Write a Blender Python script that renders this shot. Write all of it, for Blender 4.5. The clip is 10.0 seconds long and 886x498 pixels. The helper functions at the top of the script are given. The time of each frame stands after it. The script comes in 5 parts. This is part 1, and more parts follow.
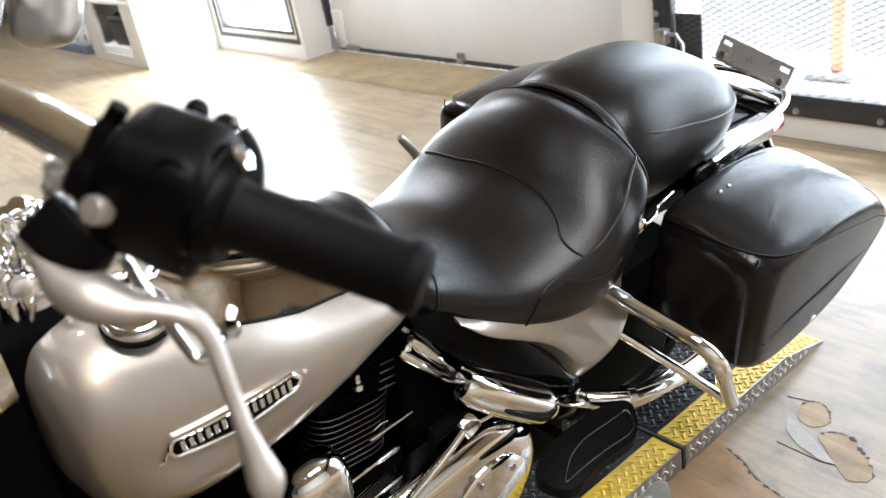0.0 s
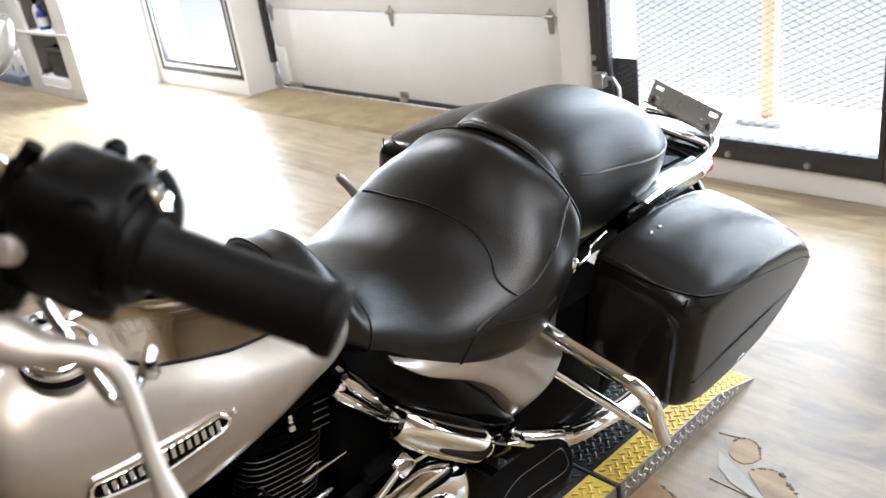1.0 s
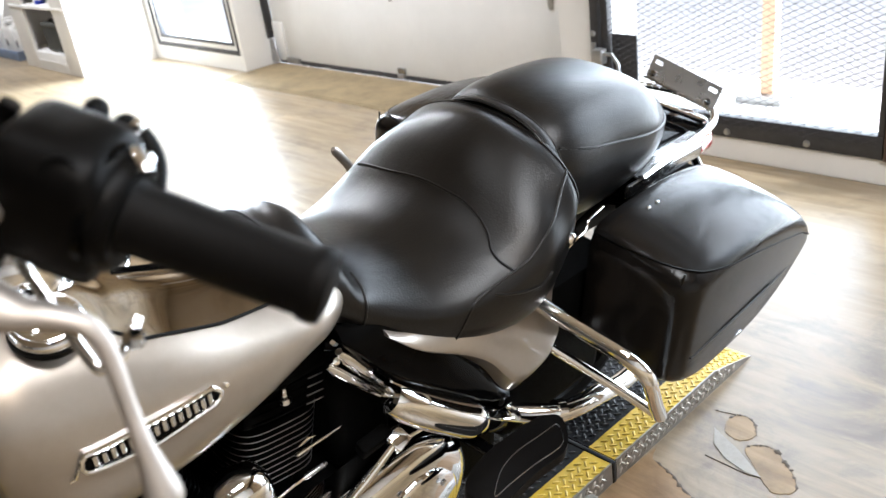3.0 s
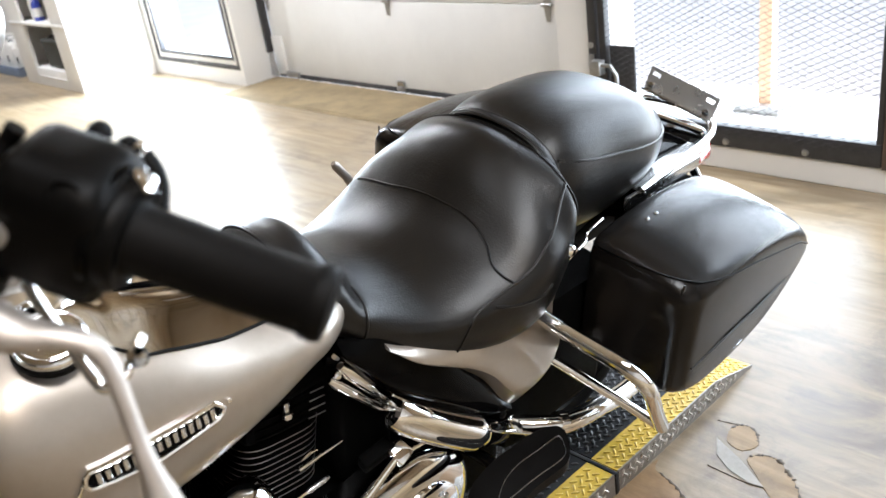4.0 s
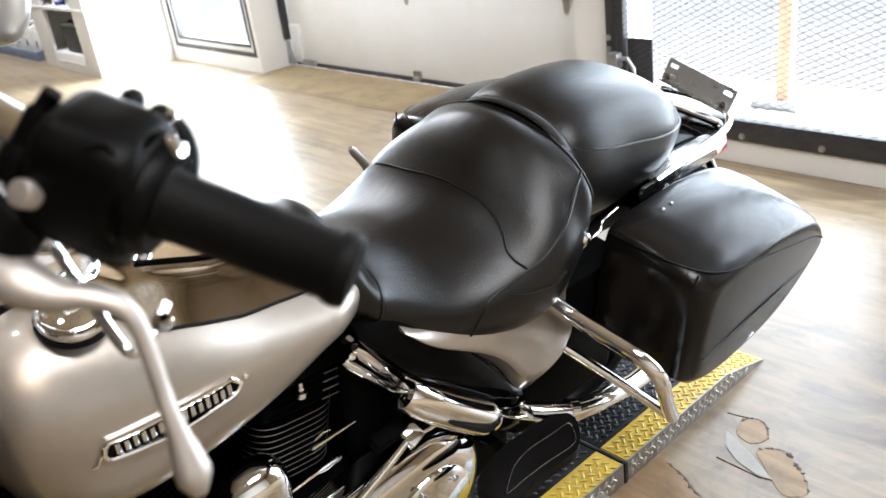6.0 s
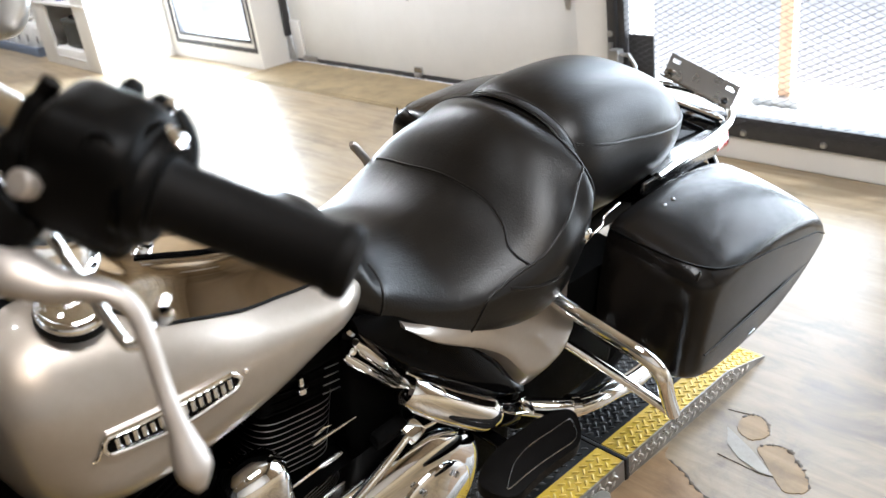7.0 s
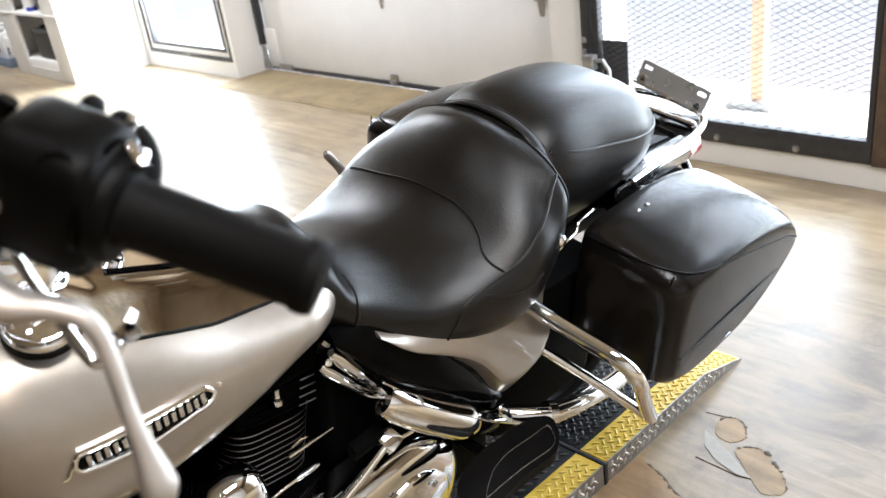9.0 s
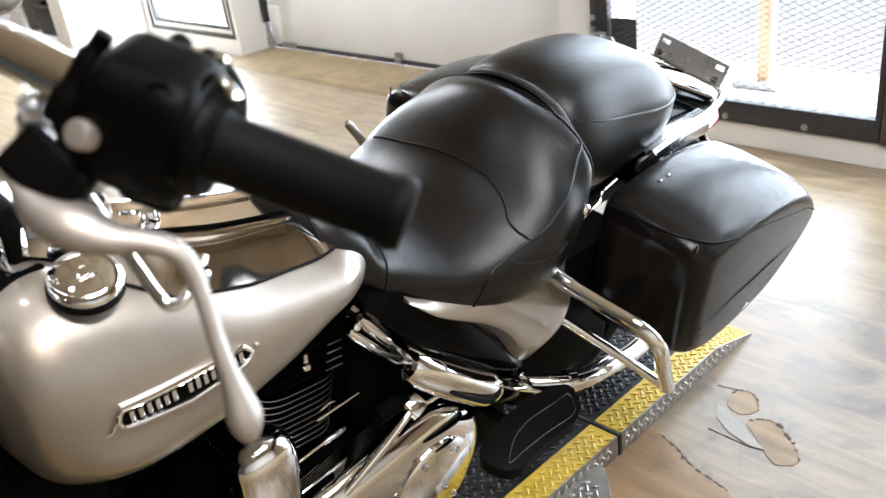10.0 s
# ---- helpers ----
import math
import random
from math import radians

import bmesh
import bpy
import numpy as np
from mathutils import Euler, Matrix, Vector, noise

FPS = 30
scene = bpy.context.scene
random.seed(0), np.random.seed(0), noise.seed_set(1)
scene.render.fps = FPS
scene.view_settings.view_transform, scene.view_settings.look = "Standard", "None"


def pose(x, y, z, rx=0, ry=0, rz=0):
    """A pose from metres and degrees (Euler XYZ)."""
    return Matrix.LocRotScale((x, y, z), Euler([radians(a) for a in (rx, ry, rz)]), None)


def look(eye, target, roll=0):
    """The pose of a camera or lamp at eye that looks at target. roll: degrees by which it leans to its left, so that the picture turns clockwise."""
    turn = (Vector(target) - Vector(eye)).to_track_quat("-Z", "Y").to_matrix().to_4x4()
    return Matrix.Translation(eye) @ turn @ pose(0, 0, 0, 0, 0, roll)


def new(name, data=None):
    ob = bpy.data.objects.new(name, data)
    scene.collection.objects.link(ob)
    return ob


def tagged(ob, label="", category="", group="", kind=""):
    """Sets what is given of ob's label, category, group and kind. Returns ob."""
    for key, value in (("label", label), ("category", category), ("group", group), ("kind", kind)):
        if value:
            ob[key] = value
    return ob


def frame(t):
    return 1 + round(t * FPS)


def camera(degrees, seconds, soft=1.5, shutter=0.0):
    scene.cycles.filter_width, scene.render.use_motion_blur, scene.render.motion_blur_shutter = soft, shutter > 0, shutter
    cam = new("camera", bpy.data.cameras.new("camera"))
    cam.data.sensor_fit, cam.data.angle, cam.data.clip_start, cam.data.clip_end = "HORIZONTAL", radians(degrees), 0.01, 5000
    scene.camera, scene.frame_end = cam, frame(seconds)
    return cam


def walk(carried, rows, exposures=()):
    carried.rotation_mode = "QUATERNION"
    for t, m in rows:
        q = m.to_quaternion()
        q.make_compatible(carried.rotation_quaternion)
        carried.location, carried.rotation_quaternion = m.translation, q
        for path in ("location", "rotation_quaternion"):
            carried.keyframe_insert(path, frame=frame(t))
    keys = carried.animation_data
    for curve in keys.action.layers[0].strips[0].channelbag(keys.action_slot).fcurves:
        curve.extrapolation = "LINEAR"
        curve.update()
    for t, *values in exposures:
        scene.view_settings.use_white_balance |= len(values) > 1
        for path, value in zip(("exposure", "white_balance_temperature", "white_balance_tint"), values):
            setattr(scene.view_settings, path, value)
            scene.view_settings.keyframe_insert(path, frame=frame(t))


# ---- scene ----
cam = camera(54.63, 10.0)
cam.data.dof.use_dof, cam.data.dof.focus_distance, cam.data.dof.aperture_fstop = True, 1.5, 6.5
PATH = [
    (0, (1.1628, -0.4884, 1.3398), (-0.2873, 0.5766, 0.4663), -10.61),
    (0.5, (1.1694, -0.4801, 1.3425), (-0.2394, 0.6714, 0.5121), -9.13),
    (1, (1.1756, -0.4802, 1.3426), (-0.2073, 0.7121, 0.5266), -8.37),
    (1.5, (1.1783, -0.4743, 1.3376), (-0.1943, 0.7204, 0.5078), -8.83),
    (2, (1.1743, -0.4750, 1.3333), (-0.1985, 0.7110, 0.4914), -8.60),
    (2.5, (1.1695, -0.4724, 1.3284), (-0.1955, 0.7138, 0.4741), -8.58),
    (2.7, (1.1695, -0.4724, 1.3284), (-0.2003, 0.7038, 0.4680), -8.21),
    (3.8, (1.1744, -0.4744, 1.3351), (-0.1893, 0.7153, 0.4837), -8.24),
    (4, (1.1744, -0.4744, 1.3351), (-0.2014, 0.7115, 0.4980), -8.69),
    (4.5, (1.1794, -0.4812, 1.3317), (-0.2035, 0.6927, 0.4895), -8.17),
    (5, (1.1811, -0.4857, 1.3315), (-0.2135, 0.6767, 0.4923), -8.19),
    (5.5, (1.1817, -0.4889, 1.3305), (-0.2175, 0.6644, 0.4866), -8.12),
    (5.7, (1.1817, -0.4889, 1.3305), (-0.2097, 0.6701, 0.4817), -7.96),
    (6.8, (1.1781, -0.4881, 1.3255), (-0.2133, 0.6687, 0.4735), -7.91),
    (7, (1.1781, -0.4881, 1.3255), (-0.2121, 0.6675, 0.4699), -7.87),
    (7.5, (1.1762, -0.4902, 1.3269), (-0.2197, 0.6579, 0.4707), -7.59),
    (8, (1.1757, -0.4888, 1.3245), (-0.2166, 0.6600, 0.4633), -7.48),
    (8.5, (1.1761, -0.4889, 1.3223), (-0.2147, 0.6574, 0.4553), -7.35),
    (9, (1.1809, -0.4805, 1.3272), (-0.1797, 0.7148, 0.4787), -8.03),
    (9.5, (1.1699, -0.5101, 1.3171), (-0.1898, 0.6585, 0.4309), -6.19),
    (10, (1.1600, -0.5287, 1.3152), (-0.1850, 0.6575, 0.4298), -7.63),
]
walk(cam, [(t, look(eye, target, roll)) for t, eye, target, roll in PATH])

# ---- world and light ----
world = bpy.data.worlds.new("sky")
scene.world = world
world.use_nodes = True
wn = world.node_tree
sky = wn.nodes.new("ShaderNodeTexSky")
sky.sky_type = "NISHITA"
sky.sun_disc = False
sky.sun_elevation, sky.sun_rotation = radians(48), radians(20)
wn.links.new(sky.outputs[0], wn.nodes["Background"].inputs[0])
wn.nodes["Background"].inputs[1].default_value = 0.15
scene.view_settings.exposure = 0.53
scene.view_settings.use_white_balance = True
scene.view_settings.white_balance_temperature = 6020


def lamp_area(name, m, sx, sy, watts, color):
    data = bpy.data.lights.new(name, "AREA")
    data.shape, data.size, data.size_y, data.energy, data.color = "RECTANGLE", sx, sy, watts, color
    ob = new(name, data)
    ob.matrix_world = m
    return ob


sun_data = bpy.data.lights.new("sun", "SUN")
sun_data.energy, sun_data.angle, sun_data.color = 3.0, radians(0.6), (1.0, 0.96, 0.9)
sun_ob = new("sun", sun_data)
sun_ob.matrix_world = look((0, 0, 10), (-0.5, -0.3, 9.2))
# daylight in the openings of the street wall
lamp_area("window_daylight", look((-4.95, 2.80, 1.17), (-4.95, 0.0, 1.17)), 1.10, 1.95, 175, (0.87, 0.955, 1.0))
lamp_area("gate_daylight", look((0.62, 3.75, 2.2), (0.62, 0.0, 2.2)), 4.0, 4.4, 430, (0.90, 0.965, 1.0))


def bulb(x, y, z, watts, color=(1.0, 0.985, 0.97), size=0.14):
    data = bpy.data.lights.new("ceiling_spot_or_fill", "AREA")
    data.shape, data.size, data.energy, data.color = "DISK", size, watts, color
    ob = new("ceiling_spot_or_fill", data)
    ob.matrix_world = look((x, y, z), (x, y, 0))


# round ceiling lamps; these three are added, unseen, to brighten door and street wall
for x, y, watts in ((-3.1, 1.5, 62), (-6.2, 0.8, 50), (-8.5, 0.8, 44)):
    bulb(x, y, 2.98, watts)
bulb(0.40, -0.36, 2.98, 3, size=0.12)
# unseen soft ceiling light over the aisle, added for the seat's highlight
lamp_area("ceiling_soft_light", look((1.95, 0.25, 3.02), (1.95, 0.25, 0.0)), 0.8, 1.5, 60, (1.0, 0.98, 0.95))
bulb(2.68, -0.80, 2.98, 30, (1.0, 0.84, 0.68))
# weak unseen fill, added behind the camera
bulb(1.6, -3.6, 2.98, 6, (1.0, 0.88, 0.75))
# ---- mesh helpers ----
def part(name, bm, material, parent=None, label="", smooth=True, m=None, angle=40):
    """Links a bmesh as one mesh object under a thing or a part."""
    me = bpy.data.meshes.new(name)
    if m is not None:
        bmesh.ops.transform(bm, matrix=m, verts=bm.verts)
    bmesh.ops.recalc_face_normals(bm, faces=bm.faces)
    lim = radians(angle)
    for f in bm.faces:
        f.smooth = smooth
    for e in bm.edges:
        if len(e.link_faces) == 2 and e.calc_face_angle(0.0) > lim:
            e.smooth = False
    bm.to_mesh(me)
    bm.free()
    me.materials.append(material)
    ob = new(name, me)
    if parent is not None:
        ob.parent = parent
    if label:
        ob["label"] = label
    return ob


def empty(name, label, category, group="", m=None):
    ob = new(name)
    if m is not None:
        ob.matrix_world = m
    return tagged(ob, label, category, group)


def rings_into(bm, rings, caps=True, closed=False):
    """Skins rings of points that all have the same count."""
    made = [[bm.verts.new(p) for p in r] for r in rings]
    n = len(made[0])
    pairs = list(zip(made, made[1:])) + ([(made[-1], made[0])] if closed else [])
    for a, b in pairs:
        for i in range(n):
            bm.faces.new((a[i], a[(i + 1) % n], b[(i + 1) % n], b[i]))
    if caps and not closed:
        bm.faces.new(made[0])
        bm.faces.new(made[-1])
    return bm


def spline(points, steps=6, closed=False):
    """A smooth line through points (Catmull-Rom); works on tuples of any length."""
    p = [np.array(q, float) for q in points]
    n = len(p)
    out = []
    for i in range(n if closed else n - 1):
        a = p[(i - 1) % n] if closed or i else 2 * p[0] - p[1]
        b, c = p[i], p[(i + 1) % n]
        d = p[(i + 2) % n] if closed or i + 2 < n else 2 * p[-1] - p[-2]
        for k in range(steps):
            t = k / steps
            out.append(0.5 * (2 * b + (c - a) * t + (2 * a - 5 * b + 4 * c - d) * t * t + (3 * b - a - 3 * c + d) * t ** 3))
    if not closed:
        out.append(p[-1])
    return out


def tube_into(bm, path, radius, segs=12, caps=True, squash=1.0, up=(0, 0, 1)):
    """A tube along a line of points; radius is a number or one for each point."""
    pts = [Vector(q[:3]) for q in path]
    radii = radius if hasattr(radius, "__len__") else [radius] * len(pts)
    rings, side = [], None
    for i, q in enumerate(pts):
        d = (pts[min(i + 1, len(pts) - 1)] - pts[max(i - 1, 0)]).normalized()
        if side is None:
            side = d.cross(Vector(up))
            if side.length < 1e-4:
                side = d.cross(Vector((1, 0, 0)))
        side = (side - d * side.dot(d)).normalized()
        top = side.cross(d)
        r = radii[i]
        rings.append([q + side * (r * math.cos(2 * math.pi * k / segs)) + top * (r * squash * math.sin(2 * math.pi * k / segs)) for k in range(segs)])
    return rings_into(bm, rings, caps)


def tube(path, radius, segs=12, **more):
    return tube_into(bmesh.new(), path, radius, segs, **more)


def lathe_into(bm, profile, segs=24, m=None):
    """Turns (radius, height) pairs about z."""
    rings = [[(max(r, 1e-4) * math.cos(2 * math.pi * k / segs), max(r, 1e-4) * math.sin(2 * math.pi * k / segs), h) for k in range(segs)] for r, h in profile]
    if m is not None:
        rings = [[m @ Vector(q) for q in r] for r in rings]
    return rings_into(bm, rings)


def lathe(profile, segs=24, m=None):
    return lathe_into(bmesh.new(), profile, segs, m)


def box_into(bm, lo, hi, bevel=0.0, m=None, segs=2):
    made = bmesh.ops.create_cube(bm, size=1.0)["verts"]
    for v in made:
        v.co = Vector([lo[k] + (hi[k] - lo[k]) * (v.co[k] + 0.5) for k in range(3)])
    if bevel:
        edges = list({e for v in made for e in v.link_edges})
        made = bmesh.ops.bevel(bm, geom=edges, offset=bevel, segments=segs, affect="EDGES", profile=0.5)["verts"]
    if m is not None:
        bmesh.ops.transform(bm, matrix=m, verts=list({v for v in made}))
    return bm


def box(lo, hi, bevel=0.0, m=None, segs=2):
    return box_into(bmesh.new(), lo, hi, bevel, m, segs)


def prism_into(bm, outline, depth, m=None, bevel=0.0):
    """A plate: a flat outline (x, y) raised by depth along z."""
    low = [bm.verts.new((x, y, 0)) for x, y in outline]
    high = [bm.verts.new((x, y, depth)) for x, y in outline]
    n = len(low)
    bm.faces.new(list(reversed(low)))
    top = bm.faces.new(high)
    for i in range(n):
        bm.faces.new((low[i], low[(i + 1) % n], high[(i + 1) % n], high[i]))
    verts = low + high
    if bevel:
        got = bmesh.ops.bevel(bm, geom=list(top.edges), offset=bevel, segments=2, affect="EDGES", profile=0.5)
        verts = list({v for v in got["verts"]} | {v for v in verts if v.is_valid})
    if m is not None:
        bmesh.ops.transform(bm, matrix=m, verts=verts)
    return bm


def prism(outline, depth, m=None, bevel=0.0):
    return prism_into(bmesh.new(), outline, depth, m, bevel)


def axis_to(a, b):
    """A pose with its z along the way from a to b, placed at a."""
    a, b = Vector(a), Vector(b)
    return Matrix.Translation(a) @ (b - a).to_track_quat("Z", "Y").to_matrix().to_4x4()


def slab_along(a, b, wide, thick, side, bevel):
    """A bevelled bar from a to b, its width along a given side."""
    a, b = Vector(a), Vector(b)
    d = (b - a).normalized()
    u = Vector(side)
    u = (u - d * u.dot(d)).normalized()
    n = d.cross(u)
    m = Matrix.Translation((a + b) / 2) @ Matrix((u, d, n)).transposed().to_4x4()
    h = (b - a).length / 2
    return box((-wide / 2, -h, -thick / 2), (wide / 2, h, thick / 2), bevel, m, 3)


def oval(w, top, bottom, y, n=28, p=2.4, q=2.4, mid=None):
    """A closed ring round the y axis: half width w, heights of top and bottom; p and q square its upper and lower half."""
    mid = (top + bottom) / 2 if mid is None else mid
    ring = []
    for k in range(n):
        a = 2 * math.pi * k / n
        c, s = math.cos(a), math.sin(a)
        e = 2 / (p if s >= 0 else q)
        x = w * math.copysign(abs(c) ** e, c)
        z = mid + ((top - mid) if s >= 0 else (mid - bottom)) * math.copysign(abs(s) ** e, s)
        ring.append((x, y, z))
    return ring


# ---- materials ----
def material(name, color, rough=0.5, metal=0.0, vary=0.08, scale=8.0, bump=0.0, bump_scale=120.0, spec=0.5, coat=0.0, crease=0.0):
    """A painted or moulded surface with variation at two scales and a fine relief."""
    mat = bpy.data.materials.new(name)
    mat.use_nodes = True
    nt = mat.node_tree
    bs = nt.nodes["Principled BSDF"]
    bs.inputs["Metallic"].default_value = metal
    bs.inputs["Specular IOR Level"].default_value = spec
    bs.inputs["Coat Weight"].default_value = coat
    bs.inputs["Coat Roughness"].default_value = 0.05
    co = nt.nodes.new("ShaderNodeTexCoord")
    n1 = nt.nodes.new("ShaderNodeTexNoise")
    n1.inputs["Scale"].default_value, n1.inputs["Detail"].default_value = scale, 8
    n1.inputs["Roughness"].default_value = 0.65
    nt.links.new(co.outputs["Object"], n1.inputs["Vector"])
    ramp = nt.nodes.new("ShaderNodeValToRGB")
    ramp.color_ramp.elements[0].position, ramp.color_ramp.elements[1].position = 0.3, 0.7
    lo = [max(0.0, c * (1 - vary)) for c in color]
    hi = [min(1.0, c * (1 + vary)) for c in color]
    ramp.color_ramp.elements[0].color, ramp.color_ramp.elements[1].color = (*lo, 1), (*hi, 1)
    nt.links.new(n1.outputs["Fac"], ramp.inputs["Fac"])
    nt.links.new(ramp.outputs["Color"], bs.inputs["Base Color"])
    rr = nt.nodes.new("ShaderNodeMapRange")
    rr.inputs["To Min"].default_value, rr.inputs["To Max"].default_value = max(0.0, rough * 0.8), min(1.0, rough * 1.2)
    nt.links.new(n1.outputs["Fac"], rr.inputs["Value"])
    nt.links.new(rr.outputs["Result"], bs.inputs["Roughness"])
    if bump:
        n2 = nt.nodes.new("ShaderNodeTexNoise")
        n2.inputs["Scale"].default_value, n2.inputs["Detail"].default_value = bump_scale, 6
        nt.links.new(co.outputs["Object"], n2.inputs["Vector"])
        bp = nt.nodes.new("ShaderNodeBump")
        bp.inputs["Strength"].default_value, bp.inputs["Distance"].default_value = bump, 0.002
        nt.links.new(n2.outputs["Fac"], bp.inputs["Height"])
        nt.links.new(bp.outputs["Normal"], bs.inputs["Normal"])
        if crease:
            # soft wrinkles under the grain
            n3 = nt.nodes.new("ShaderNodeTexNoise")
            n3.inputs["Scale"].default_value, n3.inputs["Detail"].default_value, n3.inputs["Distortion"].default_value = 16.0, 4, 1.6
            # pulled out along the length, as stretched hide creases
            pull = nt.nodes.new("ShaderNodeMapping")
            pull.inputs["Scale"].default_value = (1.3, 0.35, 1.0)
            nt.links.new(co.outputs["Object"], pull.inputs["Vector"])
            nt.links.new(pull.outputs["Vector"], n3.inputs["Vector"])
            b3 = nt.nodes.new("ShaderNodeBump")
            b3.inputs["Strength"].default_value, b3.inputs["Distance"].default_value = crease, 0.006
            nt.links.new(n3.outputs["Fac"], b3.inputs["Height"])
            nt.links.new(b3.outputs["Normal"], bp.inputs["Normal"])
    return mat


LEATHER = material("black_vinyl", (0.0045, 0.0040, 0.0037), 0.33, vary=0.3, scale=11, bump=0.24, bump_scale=330, spec=0.37, crease=0.13)
BAG_LEATHER = material("black_bag_leather", (0.0055, 0.0046, 0.0040), 0.24, vary=0.3, scale=7, bump=0.12, bump_scale=140, spec=0.27, crease=0.20)
PEWTER = material("pewter_paint", (0.36, 0.315, 0.27), 0.38, metal=0.7, vary=0.04, scale=60, coat=1.0)
CHROME = material("chrome", (0.88, 0.88, 0.88), 0.05, metal=1.0, vary=0.03, scale=20)
ALU = material("satin_lever_alloy", (0.46, 0.42, 0.38), 0.52, metal=0.85, vary=0.05, scale=30)
STEEL = material("brushed_steel", (0.52, 0.52, 0.52), 0.26, metal=1.0, vary=0.12, scale=30)
BLACK_GLOSS = material("black_enamel", (0.002, 0.002, 0.0021), 0.07, vary=0.2, scale=20, spec=0.05)
BLACK_PLASTIC = material("black_plastic", (0.0022, 0.0020, 0.0019), 0.40, vary=0.2, scale=30, bump=0.1, bump_scale=600, spec=0.07)
RUBBER = material("black_rubber", (0.0034, 0.0030, 0.0028), 0.55, vary=0.2, scale=30, bump=0.2, bump_scale=500, spec=0.085)
ENGINE_BLACK = material("wrinkle_black", (0.002, 0.002, 0.002), 0.6, vary=0.3, scale=60, bump=0.4, bump_scale=700, spec=0.02)
FIN_EDGE = material("machined_fin", (0.42, 0.42, 0.42), 0.34, metal=1.0, vary=0.1, scale=60)
THREAD = material("black_thread", (0.030, 0.030, 0.030), 0.7, vary=0.2, scale=200)
RED_LENS = material("red_lens", (0.45, 0.02, 0.02), 0.15, vary=0.1, scale=20, coat=1.0)
WALL_WHITE = material("white_wall_paint", (0.80, 0.79, 0.77), 0.75, vary=0.03, scale=3, bump=0.06, bump_scale=60)
DOOR_WHITE = material("white_door_steel", (0.80, 0.80, 0.79), 0.5, vary=0.03, scale=5, bump=0.05, bump_scale=150)
FRAME_BLACK = material("dark_window_frame", (0.055, 0.055, 0.06), 0.55, vary=0.35, scale=18, bump=0.1)
CAGE_BLACK = material("black_painted_steel", (0.035, 0.035, 0.038), 0.5, vary=0.3, scale=25, bump=0.15, bump_scale=200)
GALV = material("galvanised_steel", (0.45, 0.45, 0.45), 0.4, metal=0.9, vary=0.2, scale=40)
YELLOW = material("yellow_deck_paint", (0.58, 0.40, 0.035), 0.36, vary=0.22, scale=14, bump=0.1, bump_scale=150)
BLACK_DECK = material("black_deck_paint", (0.008, 0.008, 0.0082), 0.42, vary=0.35, scale=14, bump=0.1, bump_scale=150, spec=0.22)
ALU_DECK = material("tread_plate_aluminium", (0.30, 0.285, 0.26), 0.42, metal=0.9, vary=0.18, scale=25, bump=0.1, bump_scale=200)
EMBLEM = material("emblem_silver", (0.62, 0.60, 0.57), 0.25, metal=0.9, vary=0.05, scale=60)

SATIN = material("satin_silver_shell", (0.66, 0.65, 0.63), 0.28, metal=0.75, vary=0.03, scale=20)
# raised bars: rubbed paint, with the light they catch put into the colour
WORN_LIT_YELLOW = material("rubbed_lit_yellow_paint", (0.66, 0.49, 0.10), 0.30, vary=0.25, scale=40)
WORN_LIT_BLACK = material("rubbed_lit_black_paint", (0.05, 0.05, 0.052), 0.28, vary=0.6, scale=60, metal=0.4)
WORN_LIT_ALU = material("rubbed_lit_aluminium", (0.52, 0.50, 0.46), 0.28, metal=0.9, vary=0.2, scale=40)
# ---- room ----
def structure(name, bm, mat, label, category, smooth=False):
    return tagged(part(name, bm, mat, None, "", smooth), label, category, "", "structure")


